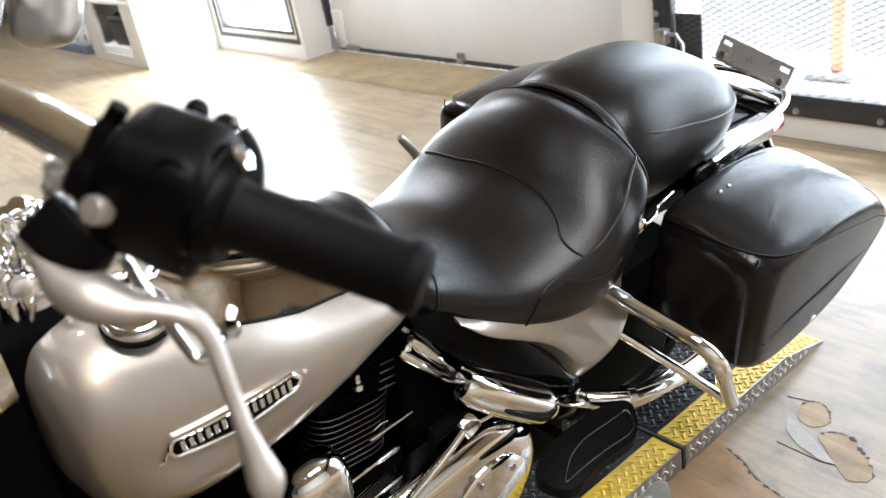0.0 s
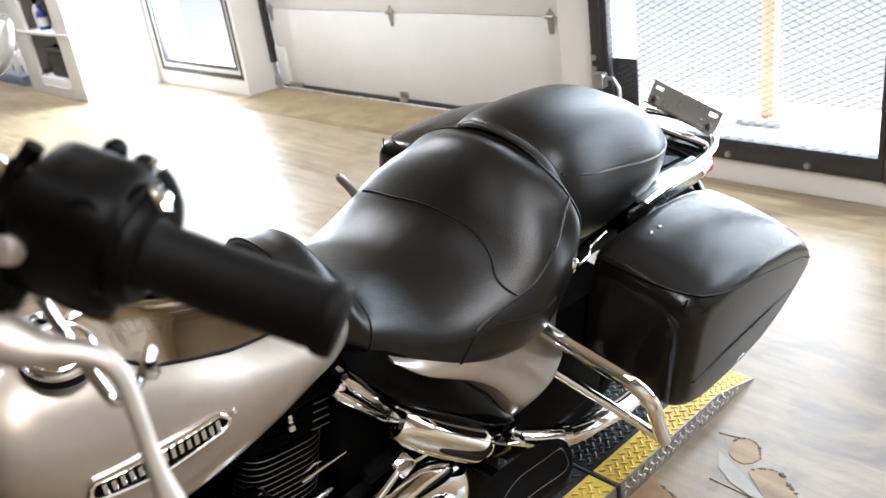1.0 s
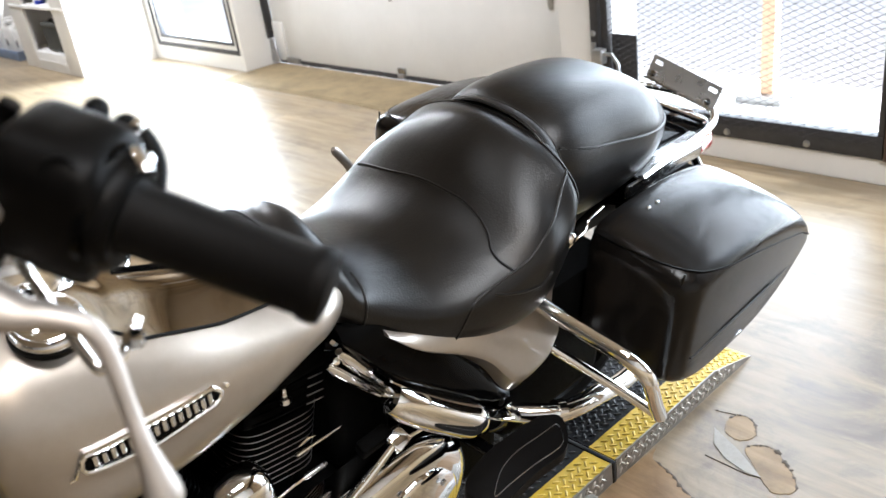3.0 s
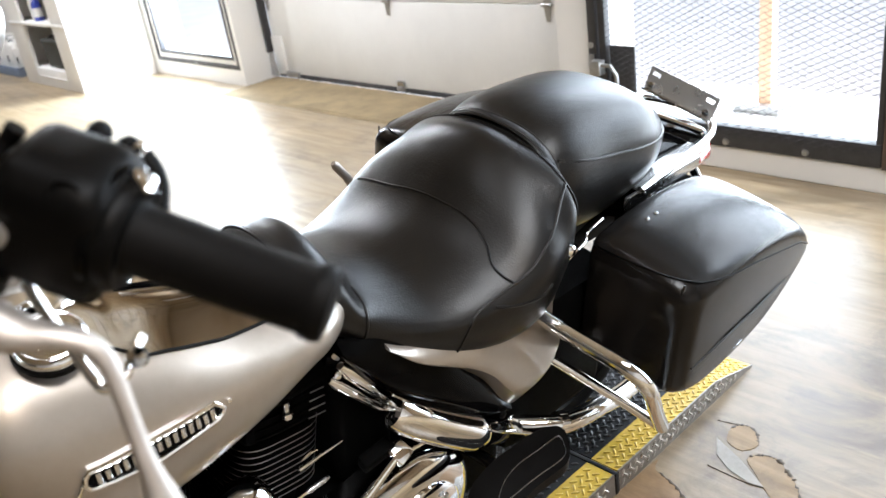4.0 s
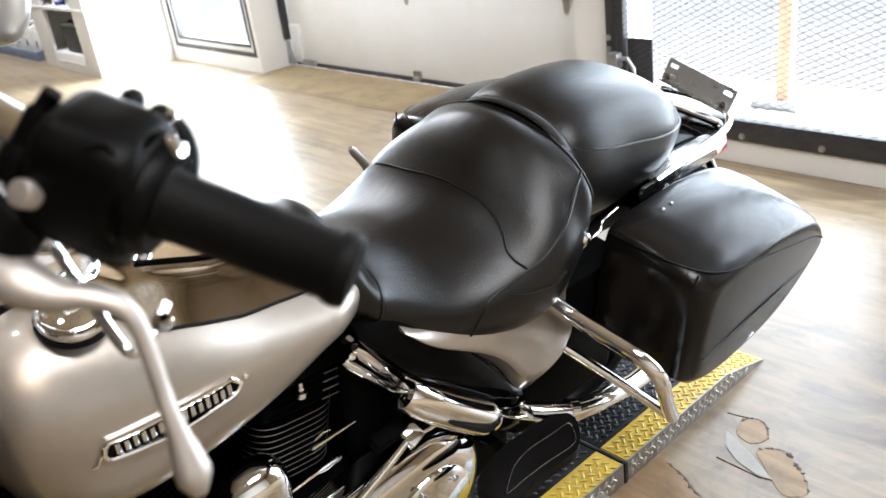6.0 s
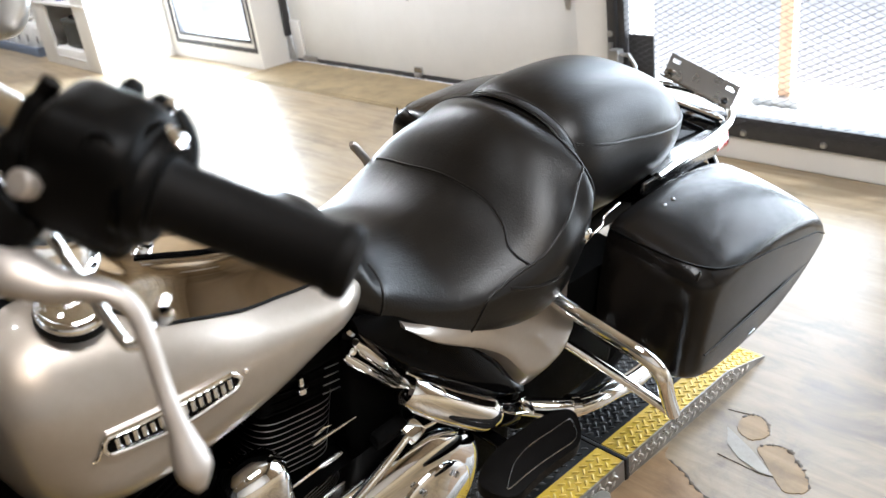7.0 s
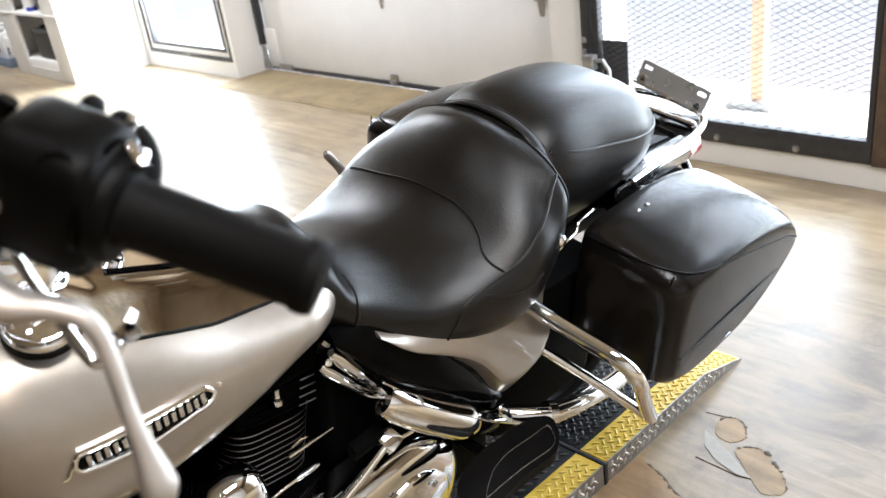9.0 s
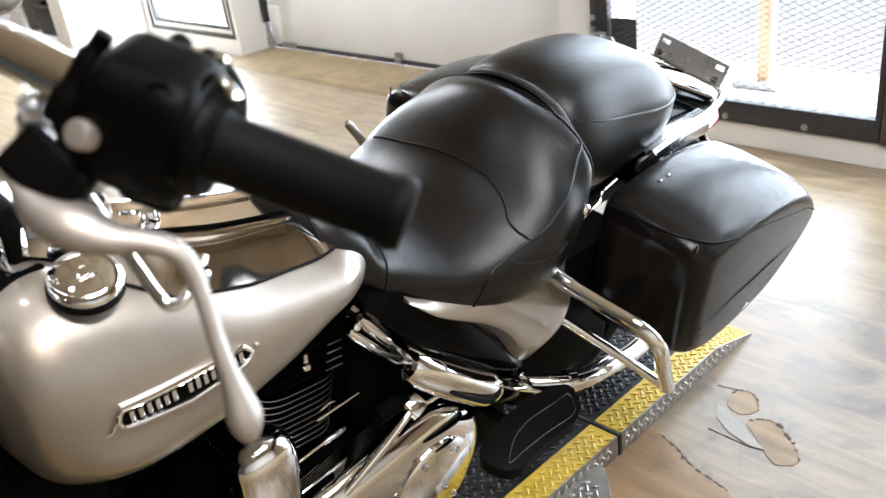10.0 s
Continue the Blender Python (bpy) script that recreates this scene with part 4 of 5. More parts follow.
def bag_rings(sign, grow=1.0, steps=4):
    line = spline(BAG, steps, closed=True)
    cy, cz = 0.82, 0.555
    rings = []
    for x, g in ((0.188, 0.90), (0.190, 0.955), (0.197, 0.990), (0.212, 1.0), (0.25, 1.0), (0.30, 0.998), (0.335, 0.993), (0.360, 0.980), (0.378, 0.957), (0.389, 0.925), (0.396, 0.88), (0.400, 0.80)):
        u = max(0.0, (x - 0.24) / 0.16)
        ring = []
        for y, z in line:
            yy, zz = cy + (y - cy) * g * grow, cz + (z - cz) * g * grow
            zz -= 0.028 * u ** 1.5 * min(1.0, max(-0.5, (z - cz) / 0.15))
            ring.append((sign * (x + (0.0016 if grow > 1 and x > 0.3 else 0.0)), yy, zz))
        rings.append(ring)
    return rings


def lid_shell(sign):
    """The upper part of the bag's skin, a little proud, cut along the seam; also the seam's line."""
    bm = rings_into(bmesh.new(), bag_rings(sign, 1.006, 8))
    for v in bm.verts:
        v.co.z -= lid_edge(v.co.y)
    cut = bmesh.ops.bisect_plane(bm, geom=bm.verts[:] + bm.edges[:] + bm.faces[:], plane_co=(0, 0, 0), plane_no=(0, 0, 1), clear_inner=True)
    for v in bm.verts:
        v.co.z += lid_edge(v.co.y)
    rim = sorted({tuple(q.co) for q in cut["geom_cut"] if isinstance(q, bmesh.types.BMVert)}, key=lambda q: math.atan2(abs(q[0]) - 0.30, (q[1] - 0.82) * 0.4))
    return bm, rim


def saddlebag(sign):
    body = empty("saddlebag", "", "")
    body.parent = BIKE
    body["label"] = "black leather-covered saddlebag with a stitched lid"
    part("bag_body", rings_into(bmesh.new(), bag_rings(sign)), BAG_LEATHER, body)
    shell, rim = lid_shell(sign)
    lid = part("bag_lid", shell, BAG_LEATHER, body)
    part("lid_piping", tube(rim + rim[:1], 0.0016, 6), BLACK_PLASTIC, lid)
    crease = [(sign * 0.3995, 0.63, 0.505), (sign * 0.401, 0.75, 0.515), (sign * 0.401, 0.88, 0.525), (sign * 0.398, 0.98, 0.535)]
    part("side_welt", tube(spline(crease, 5), 0.0020, 8), LEATHER, body)
    part("corner_seam", tube(spline([(sign * 0.372, 0.600, 0.684), (sign * 0.367, 0.596, 0.62), (sign * 0.359, 0.594, 0.544), (sign * 0.345, 0.605, 0.46)], 5), 0.0018, 8), LEATHER, body)
    for y, z in ((0.690, 0.7115), (0.716, 0.7125)):
        part("rivet", lathe([(0.0, -0.002), (0.0045, -0.002), (0.0040, 0.0015), (0.0, 0.003)], 12, pose(sign * 0.236, y, z)), STEEL, lid)
    part("maker_plate", box((-0.001, -0.030, -0.005), (0.0018, 0.030, 0.005), 0.0008, pose(sign * 0.3975, 0.79, 0.452, 10, sign * 12, 0)), STEEL, body, "small bright plate with dark edging")
    return body


saddlebag(1)
saddlebag(-1).location = (0.0, 0.0, 0.028)

# saddlebag guard, left and right
for sign in (1, -1):
    upper = spline([(sign * 0.14, 0.455, 0.615), (sign * 0.20, 0.468, 0.590), (sign * 0.29, 0.482, 0.574), (sign * 0.355, 0.492, 0.562), (sign * 0.384, 0.507, 0.535), (sign * 0.385, 0.53, 0.50), (sign * 0.366, 0.60, 0.40), (sign * 0.350, 0.668, 0.305)], 6)
    guard = part("bag_guard", tube(upper, 0.0142, 16), CHROME, BIKE, "chrome tube saddlebag guard")
    part("guard_brace", tube([(sign * 0.345, 0.670, 0.300), (sign * 0.30, 0.64, 0.335), (sign * 0.19, 0.535, 0.445), (sign * 0.14, 0.49, 0.49)], 0.0098, 12), CHROME, guard)

# left side cover, pewter above and black below
def panel(sections, belly, hem_turn, rows=16, steps=7):
    """A pressed cover: sections of y, top, bottom, outward reach, swept smoothly, its lower hem turned in."""
    rings = []
    for y, t, b, o in spline(sections, steps):
        front = []
        for i in range(rows + 1):
            a = i / rows
            x = o - belly * (1 - a) ** 2 - 0.004 * a * a - hem_turn * max(0.0, (a - 0.80) / 0.20)
            front.append((x, y, t + (b - t) * a))
        rings.append(front + [(o - 0.06, y, b), (o - 0.06, y, t)])
    return rings_into(bmesh.new(), rings)


for sign in (1, -1):
    flip = Matrix.Diagonal((sign, 1, 1, 1))
    bm = panel([(0.150, 0.695, 0.682, 0.168), (0.20, 0.672, 0.634, 0.186), (0.285, 0.655, 0.575, 0.200), (0.337, 0.645, 0.522, 0.205), (0.375, 0.635, 0.462, 0.208), (0.402, 0.63, 0.428, 0.209), (0.45, 0.625, 0.418, 0.208), (0.50, 0.62, 0.432, 0.203), (0.53, 0.61, 0.462, 0.194)], 0.030, 0.022)
    cover = part("side_cover", bm, PEWTER, BIKE, "pewter side cover", m=flip, angle=28)
    bm = panel([(0.085, 0.715, 0.690, 0.140), (0.15, 0.70, 0.600, 0.166), (0.21, 0.665, 0.545, 0.182), (0.26, 0.62, 0.502, 0.190), (0.335, 0.545, 0.437, 0.194), (0.38, 0.475, 0.415, 0.194), (0.41, 0.44, 0.404, 0.190)], 0.020, 0.012)
    part("lower_cover", bm, BLACK_GLOSS, cover, "gloss black lower cover", m=flip, angle=60)
part("cover_screw", lathe([(0.0, 0.0), (0.008, 0.0), (0.007, 0.003), (0.0, 0.004)], 16, pose(0.196, 0.374, 0.430, 0, 90, 0)), BLACK_PLASTIC, BIKE)
part("cover_rim", tube(spline([(0.160, 0.155, 0.595), (0.180, 0.215, 0.536), (0.189, 0.26, 0.496), (0.193, 0.32, 0.446), (0.193, 0.37, 0.412), (0.189, 0.41, 0.400)], 6), 0.0022, 8), CHROME, BIKE)
# bright starter cover under it
caps = spline([(0.150, 0.152, 0.562), (0.158, 0.170, 0.546), (0.172, 0.225, 0.496), (0.182, 0.285, 0.446), (0.185, 0.318, 0.420), (0.186, 0.336, 0.406)], 5)
part("starter_cover", tube(caps, [float(v) for v in np.interp(np.linspace(0, 1, len(caps)), [0, 0.08, 0.3, 0.7, 0.9, 1.0], [0.014, 0.027, 0.034, 0.035, 0.026, 0.006])], 24), CHROME, BIKE, "chrome starter cover")
part("starter_end", tube([(0.178, 0.325, 0.412), (0.180, 0.345, 0.398), (0.180, 0.385, 0.372), (0.178, 0.40, 0.362)], [0.020, 0.026, 0.024, 0.012], 16), BLACK_GLOSS, BIKE)
part("starter_clip", tube(spline([(0.200, 0.335, 0.424), (0.207, 0.365, 0.402), (0.206, 0.40, 0.380)], 4), 0.0022, 8), CHROME, BIKE)
part("bracket_tip", tube([(0.192, 0.395, 0.402), (0.197, 0.412, 0.380), (0.200, 0.44, 0.338)], [0.005, 0.010, 0.004], 8), CHROME, BIKE)

# passenger footboard
board = [(0.2214, 0.3191), (0.2223, 0.3697), (0.225, 0.4201), (0.2362, 0.4624), (0.2524, 0.475), (0.2722, 0.465), (0.2988, 0.4411), (0.313, 0.4138), (0.3131, 0.3843), (0.3105, 0.3349), (0.3144, 0.2872), (0.3153, 0.2582), (0.3, 0.236), (0.262, 0.226), (0.236, 0.25)]
foot = part("footboard", prism([tuple(q) for q in spline(board, 4, closed=True)], 0.022, pose(0, 0, 0.348), 0.004), RUBBER, BIKE, "black rubber passenger footboard")
inset = [(0.2924, 0.2573), (0.2729, 0.2885), (0.2631, 0.3121), (0.2566, 0.3531), (0.26, 0.41), (0.2612, 0.4448), (0.265, 0.4528), (0.2787, 0.4471), (0.2927, 0.436), (0.2999, 0.4223), (0.3015, 0.4031), (0.297, 0.3507), (0.2963, 0.2935), (0.2973, 0.2589)]
loop = spline([(x, y, 0.3705) for x, y in inset], 5, closed=True)
part("board_outline", tube(loop + loop[:2], 0.0009, 6), STEEL, foot, "thin bright outline on the pad")
part("board_arm", tube([(0.12, 0.34, 0.33), (0.23, 0.34, 0.345)], 0.012, 10), BLACK_GLOSS, foot)

# engine: two finned cylinders, rocker boxes, cases
def cylinder_at(y, z, lean, name_label):
    cyl = empty("cylinder", "", "")
    cyl.parent = BIKE
    cyl["label"] = name_label
    m = pose(-0.02, y, z, lean, 0, 0) @ pose(0, 0, 0.15)
    part("barrel", lathe([(0.0, 0.0), (0.070, 0.0), (0.070, 0.175), (0.0, 0.175)], 32, m), ENGINE_BLACK, cyl)

    def fin(z, r, square):
        ring = []
        for k in range(40):
            a = 2 * math.pi * k / 40
            c, s = math.cos(a), math.sin(a)
            e = 2 / square
            ring.append((r * math.copysign(abs(c) ** e, c), r * 0.92 * math.copysign(abs(s) ** e, s)))
        return ring

    for i in range(2, 12):
        bm = prism(fin(0, 0.086, 4.0), 0.0034, m @ pose(0, 0, 0.026 + 0.0125 * i))
        f = part("fin", bm, ENGINE_BLACK, cyl)
        edge = [(*(m @ Vector((x * 1.0, yy * 1.0, 0.0277 + 0.0125 * i))),) for x, yy in fin(0, 0.0865, 4.0)]
        part("fin_edge", tube(edge + edge[:2], 0.0007, 6), FIN_EDGE if lean < 0 else BLACK_GLOSS, f)
    part("head", box((-0.080, -0.070, 0.172), (0.080, 0.070, 0.262), 0.012, m), ENGINE_BLACK, cyl)
    for i in range(5):
        bm = prism(fin(0, 0.086, 4.0), 0.0034, m @ pose(0, 0, 0.182 + 0.0165 * i))
        f = part("fin", bm, ENGINE_BLACK, cyl)
        bm2 = tube([m @ Vector((0.087, 0.040, 0.1837 + 0.0165 * i)), m @ Vector((0.087, 0.076, 0.1837 + 0.0165 * i))], 0.0012, 6)
        part("fin_edge", bm2, FIN_EDGE if lean < 0 else BLACK_GLOSS, f)
    part("rocker_box", box((-0.075, -0.07, 0.262), (0.070, 0.07, 0.300), 0.014, m), ENGINE_BLACK, cyl)
    return cyl


rear_cyl = cylinder_at(-0.0236, 0.2195, -8, "black finned rear cylinder with machined fin edges")
cylinder_at(-0.10, 0.255, 22.5, "black finned front cylinder with machined fin edges")
part("spark_plug", lathe([(0.0, 0.0), (0.011, 0.0), (0.011, 0.010), (0.006, 0.012), (0.006, 0.028), (0.0, 0.03)], 12, pose(0.074, 0.020, 0.585)), CHROME, rear_cyl)
part("head_bolt", lathe([(0.0, 0.0), (0.008, 0.0), (0.008, 0.014), (0.0, 0.016)], 8, pose(0.07, 0.104, 0.525)), CHROME, rear_cyl)
part("crankcase", box((-0.14, -0.24, 0.16), (0.13, 0.22, 0.36), 0.03), ENGINE_BLACK, BIKE)
part("transmission", box((-0.13, 0.15, 0.18), (0.14, 0.45, 0.37), 0.03), ENGINE_BLACK, BIKE)
part("frame_tube", tube(spline([(0.04, -0.38, 0.72), (0.04, -0.1, 0.70), (0.07, 0.12, 0.66), (0.12, 0.30, 0.55), (0.13, 0.45, 0.50), (0.13, 0.80, 0.50)], 6), 0.016, 12), BLACK_GLOSS, BIKE)
part("frame_tube", tube(spline([(-0.04, -0.38, 0.72), (-0.04, -0.1, 0.70), (-0.07, 0.12, 0.66), (-0.12, 0.30, 0.55), (-0.13, 0.45, 0.50), (-0.13, 0.80, 0.50)], 6), 0.016, 12), BLACK_GLOSS, BIKE)
part("frame_tube", tube(spline([(0.07, 0.12, 0.66), (0.105, 0.22, 0.48), (0.11, 0.30, 0.34), (0.11, 0.30, 0.12), (0.11, 0.0, 0.10), (0.10, -0.30, 0.12), (0.05, -0.42, 0.60)], 6), 0.016, 12), BLACK_GLOSS, BIKE)
part("coil_cover", tube([(0.120, 0.090, 0.668), (0.120, 0.104, 0.650), (0.120, 0.178, 0.548), (0.120, 0.192, 0.528)], [0.006, 0.0125, 0.0125, 0.007], 14), CHROME, BIKE, "chrome strut under the seat nose")
part("coil_cover", tube([(0.115, 0.072, 0.648), (0.115, 0.084, 0.633), (0.115, 0.160, 0.540), (0.115, 0.174, 0.522)], [0.004, 0.0085, 0.0085, 0.005], 14), CHROME, BIKE)
# black filler added to close a gap that shows only dark
part("seat_gap_filler", box((-0.13, 0.095, 0.38), (0.092, 0.215, 0.675), 0.02, None, 3), ENGINE_BLACK, BIKE, "black filler block under the seat nose")
part("clamp", tube([(0.09, 0.085, 0.668), (0.10, 0.105, 0.662), (0.115, 0.118, 0.645)], [0.012, 0.014, 0.010], 10), BLACK_GLOSS, BIKE)
part("clamp_bolt", lathe([(0.0, 0.0), (0.009, 0.0), (0.009, 0.008), (0.0, 0.011)], 8, pose(0.105, 0.092, 0.676, -30, 25, 0)), CHROME, BIKE)
part("clamp_bolt", lathe([(0.0, 0.0), (0.006, 0.0), (0.006, 0.010), (0.0, 0.012)], 8, pose(0.112, 0.085, 0.648, 0, 60, 0)), CHROME, BIKE)
part("pushrod_clip", tube([(0.112, 0.012, 0.524), (0.112, 0.030, 0.530), (0.112, 0.042, 0.526)], [0.0012, 0.0024, 0.0012], 8), CHROME, BIKE)
part("pushrod_tube", tube([(0.11, 0.007, 0.5065), (0.11, 0.040, 0.5075), (0.11, 0.091, 0.5085)], [0.0040, 0.0032, 0.0020], 10), CHROME, BIKE)
part("shift_rod", tube([(0.11, -0.06, 0.4415), (0.11, 0.020, 0.4497)], 0.0024, 8), CHROME, BIKE)
part("shift_rod_end", tube([(0.11, 0.016, 0.4493), (0.11, 0.022, 0.4497), (0.11, 0.050, 0.4507), (0.11, 0.060, 0.4512)], [0.0030, 0.0046, 0.0046, 0.0030], 10), STEEL, BIKE)
# horn under a bright cover between the cylinders
bm = rings_into(bmesh.new(), [oval(w, t, b, yy, 28, 2.6, 5, 0.50) for yy, w, t, b in ((-0.155, 0.018, 0.535, 0.40), (-0.150, 0.030, 0.550, 0.39), (-0.135, 0.038, 0.562, 0.38), (-0.105, 0.042, 0.568, 0.38), (-0.075, 0.038, 0.562, 0.38), (-0.060, 0.030, 0.550, 0.39), (-0.055, 0.018, 0.535, 0.40))])
part("horn_cover", bm, CHROME, BIKE, "chrome horn cover", m=pose(0.125, 0, 0))

# primary drive case
def case_line(r1, r2):
    pts = []
    for k in range(15):
        a = radians(95 + 170 * k / 14)
        pts.append((-0.16 + r1 * math.cos(a), 0.29 + r1 * math.sin(a)))
    for k in range(15):
        a = radians(-85 + 170 * k / 14)
        pts.append((0.19 + r2 * math.cos(a), 0.29 + r2 * math.sin(a)))
    return pts


side_m = Matrix(((0, 0, 1, 0), (1, 0, 0, 0), (0, 1, 0, 0), (0, 0, 0, 1)))
steps = ((0.0, 0.0), (0.0, 0.040), (0.002, 0.050), (0.008, 0.060), (0.018, 0.068), (0.032, 0.074), (0.050, 0.077))
rings = [[Matrix.Translation((0.108, 0, 0)) @ side_m @ Vector((u, v, h)) for u, v in case_line(0.100 - g, 0.138 - g)] for g, h in steps]
case = part("primary_case", rings_into(bmesh.new(), rings), CHROME, BIKE, "chrome primary drive case")
part("derby_cover", lathe([(0.0, 0.0), (0.088, 0.0), (0.088, 0.006), (0.080, 0.012), (0.0, 0.016)], 40, pose(0.183, 0.19, 0.285, 0, 90, 0)), CHROME, case)
part("case_rib", tube([(0.165, -0.06, 0.345), (0.170, 0.033, 0.405), (0.172, 0.09, 0.440), (0.168, 0.150, 0.472)], [0.006, 0.008, 0.008, 0.007], 12), CHROME, case)
part("case_boss", box((-0.016, -0.016, -0.012), (0.016, 0.016, 0.014), 0.004, pose(0.164, 0.160, 0.470, 20, 30, 20)), CHROME, case)
part("case_boss", box((-0.012, -0.03, -0.012), (0.012, 0.03, 0.02), 0.005, pose(0.145, 0.128, 0.474, 10, 20, 0)), ENGINE_BLACK, case)
part("case_stay", tube([(0.170, 0.165, 0.470), (0.172, 0.205, 0.466), (0.176, 0.235, 0.462)], [0.004, 0.003, 0.002], 8), CHROME, case)
for k in range(5):
    a = radians(50 + 64 * k)
    part("case_screw", lathe([(0.0, 0.0), (0.006, 0.0), (0.006, 0.004), (0.0, 0.005)], 10, pose(0.199, 0.185 + 0.07 * math.cos(a), 0.29 + 0.07 * math.sin(a), 0, 90, 0)), STEEL, case)
part("cross_pipe", tube(spline([(0.15, 0.40, 0.36), (0.225, 0.47, 0.357), (0.243, 0.52, 0.347), (0.246, 0.61, 0.328), (0.24, 0.70, 0.30), (0.22, 0.85, 0.27)], 6), 0.019, 16), CHROME, BIKE, "chrome exhaust pipe")
part("pipe_clamp", tube([(0.232, 0.487, 0.356), (0.238, 0.503, 0.352)], 0.022, 16), CHROME, BIKE)
part("inner_fender", box((-0.16, 0.40, 0.29), (0.186, 0.70, 0.60), 0.03), ENGINE_BLACK, BIKE)

# rear mudguard, rack, lamp and plate holder
bm = bmesh.new()
rings = []
for k in range(25):
    a = radians(-10 + 175 * k / 24)
    ring = []
    for i in range(13):
        b = radians(-90 + 180 * i / 12)
        r = 0.325 + 0.065 * math.cos(b) ** 0.6 if abs(b) < 1.57 else 0.325
        ring.append((0.098 * math.sin(b), 0.78 + r * math.cos(a) * 1.04, 0.315 + r * math.sin(a)))
    rings.append(ring)
fender = part("rear_mudguard", rings_into(bm, rings, caps=False), PEWTER, BIKE, "pewter rear mudguard")
# tail drawn black: the pewter's dark reflection is put into its colour
part("mudguard_tail", rings_into(bmesh.new(), [oval(w, t, b, y, 24, 3, 3) for y, w, t, b in ((0.80, 0.125, 0.70, 0.60), (0.95, 0.122, 0.695, 0.60), (1.04, 0.117, 0.686, 0.60), (1.08, 0.114, 0.686, 0.655), (1.13, 0.103, 0.684, 0.662), (1.158, 0.08, 0.681, 0.664), (1.168, 0.045, 0.678, 0.668))]), BLACK_GLOSS, fender)
rack = part("rear_rail", tube(spline([(0.150, 0.80, 0.690), (0.142, 0.93, 0.695), (0.134, 1.04, 0.698), (0.122, 1.10, 0.700), (0.095, 1.145, 0.702), (0.05, 1.168, 0.703), (0.0, 1.175, 0.703), (-0.05, 1.168, 0.703), (-0.095, 1.145, 0.702), (-0.122, 1.10, 0.700), (-0.134, 1.04, 0.698), (-0.150, 0.80, 0.690)], 5), 0.0085, 12), CHROME, BIKE, "chrome tube rail round the mudguard")
part("rail_bar", tube([(-0.11, 1.085, 0.704), (0.11, 1.085, 0.704)], 0.006, 10), CHROME, rack)
part("rail_strip", box((0.100, 0.80, 0.684), (0.142, 1.05, 0.690), 0.002), STEEL, rack)
part("rail_strip", box((-0.142, 0.80, 0.684), (-0.100, 1.05, 0.690), 0.002), CHROME, rack)
part("fender_strut", box((0.140, 0.76, 0.660), (0.150, 1.02, 0.688), 0.004), STEEL, rack)
part("fender_strut", box((-0.152, 0.76, 0.652), (-0.140, 1.075, 0.692), 0.004), CHROME, rack)
part("tail_lamp", rings_into(bmesh.new(), [oval(w, 0.661, 0.615, y, 20, 3, 3) for y, w in ((1.06, 0.100), (1.085, 0.120), (1.13, 0.117), (1.158, 0.100), (1.170, 0.06))]), RED_LENS, BIKE, "red tail lamp lens")
part("lamp_arm", tube(spline([(0.095, 1.07, 0.64), (0.112, 1.09, 0.61), (0.124, 1.10, 0.575), (0.126, 1.11, 0.53)], 4), 0.010, 10, squash=0.5), PEWTER, BIKE)
plate = empty("plate_holder", "", "")
plate.parent = BIKE
plate["label"] = "bare polished number plate holder with two slots"
PM = pose(0.004, 1.150, 0.7165, -16, 6.2, -4)
bm = bmesh.new()
# holder plate with slots left open, as strips round them
for lo, hi in (((-0.092, -0.001, 0.0), (0.092, 0.001, 0.032)), ((-0.092, -0.001, 0.041), (0.092, 0.001, 0.050)), ((-0.092, -0.001, 0.032), (-0.084, 0.001, 0.041)), ((-0.062, -0.001, 0.032), (0.062, 0.001, 0.041)), ((0.084, -0.001, 0.032), (0.092, 0.001, 0.041))):
    box_into(bm, lo, hi, 0.0, PM)
part("holder_plate", bm, SATIN, plate, smooth=False)
part("holder_lip", box((-0.090, -0.016, -0.004), (0.090, 0.002, 0.001), 0.001, PM), STEEL, plate)
for x in (-0.075, 0.075):
    part("holder_bolt", lathe([(0.0, 0.0), (0.008, 0.0), (0.008, 0.005), (0.0, 0.006)], 12, PM @ pose(x, -0.001, 0.010, 90, 0, 0)), CHROME, plate)
part("bag_bracket", box((0.10, 0.80, 0.54), (0.180, 1.03, 0.630), 0.006), BLACK_PLASTIC, BIKE)
part("bag_bracket", tube([(0.12, 1.03, 0.66), (0.165, 1.06, 0.56)], 0.009, 8), BLACK_GLOSS, BIKE)
for y, z in ((0.88, 0.672), (0.93, 0.668), (0.99, 0.664)):
    part("bracket_bolt", lathe([(0.0, 0.0), (0.007, 0.0), (0.007, 0.006), (0.0, 0.008)], 10, pose(0.170, y, z - 0.045)), CHROME, BIKE)

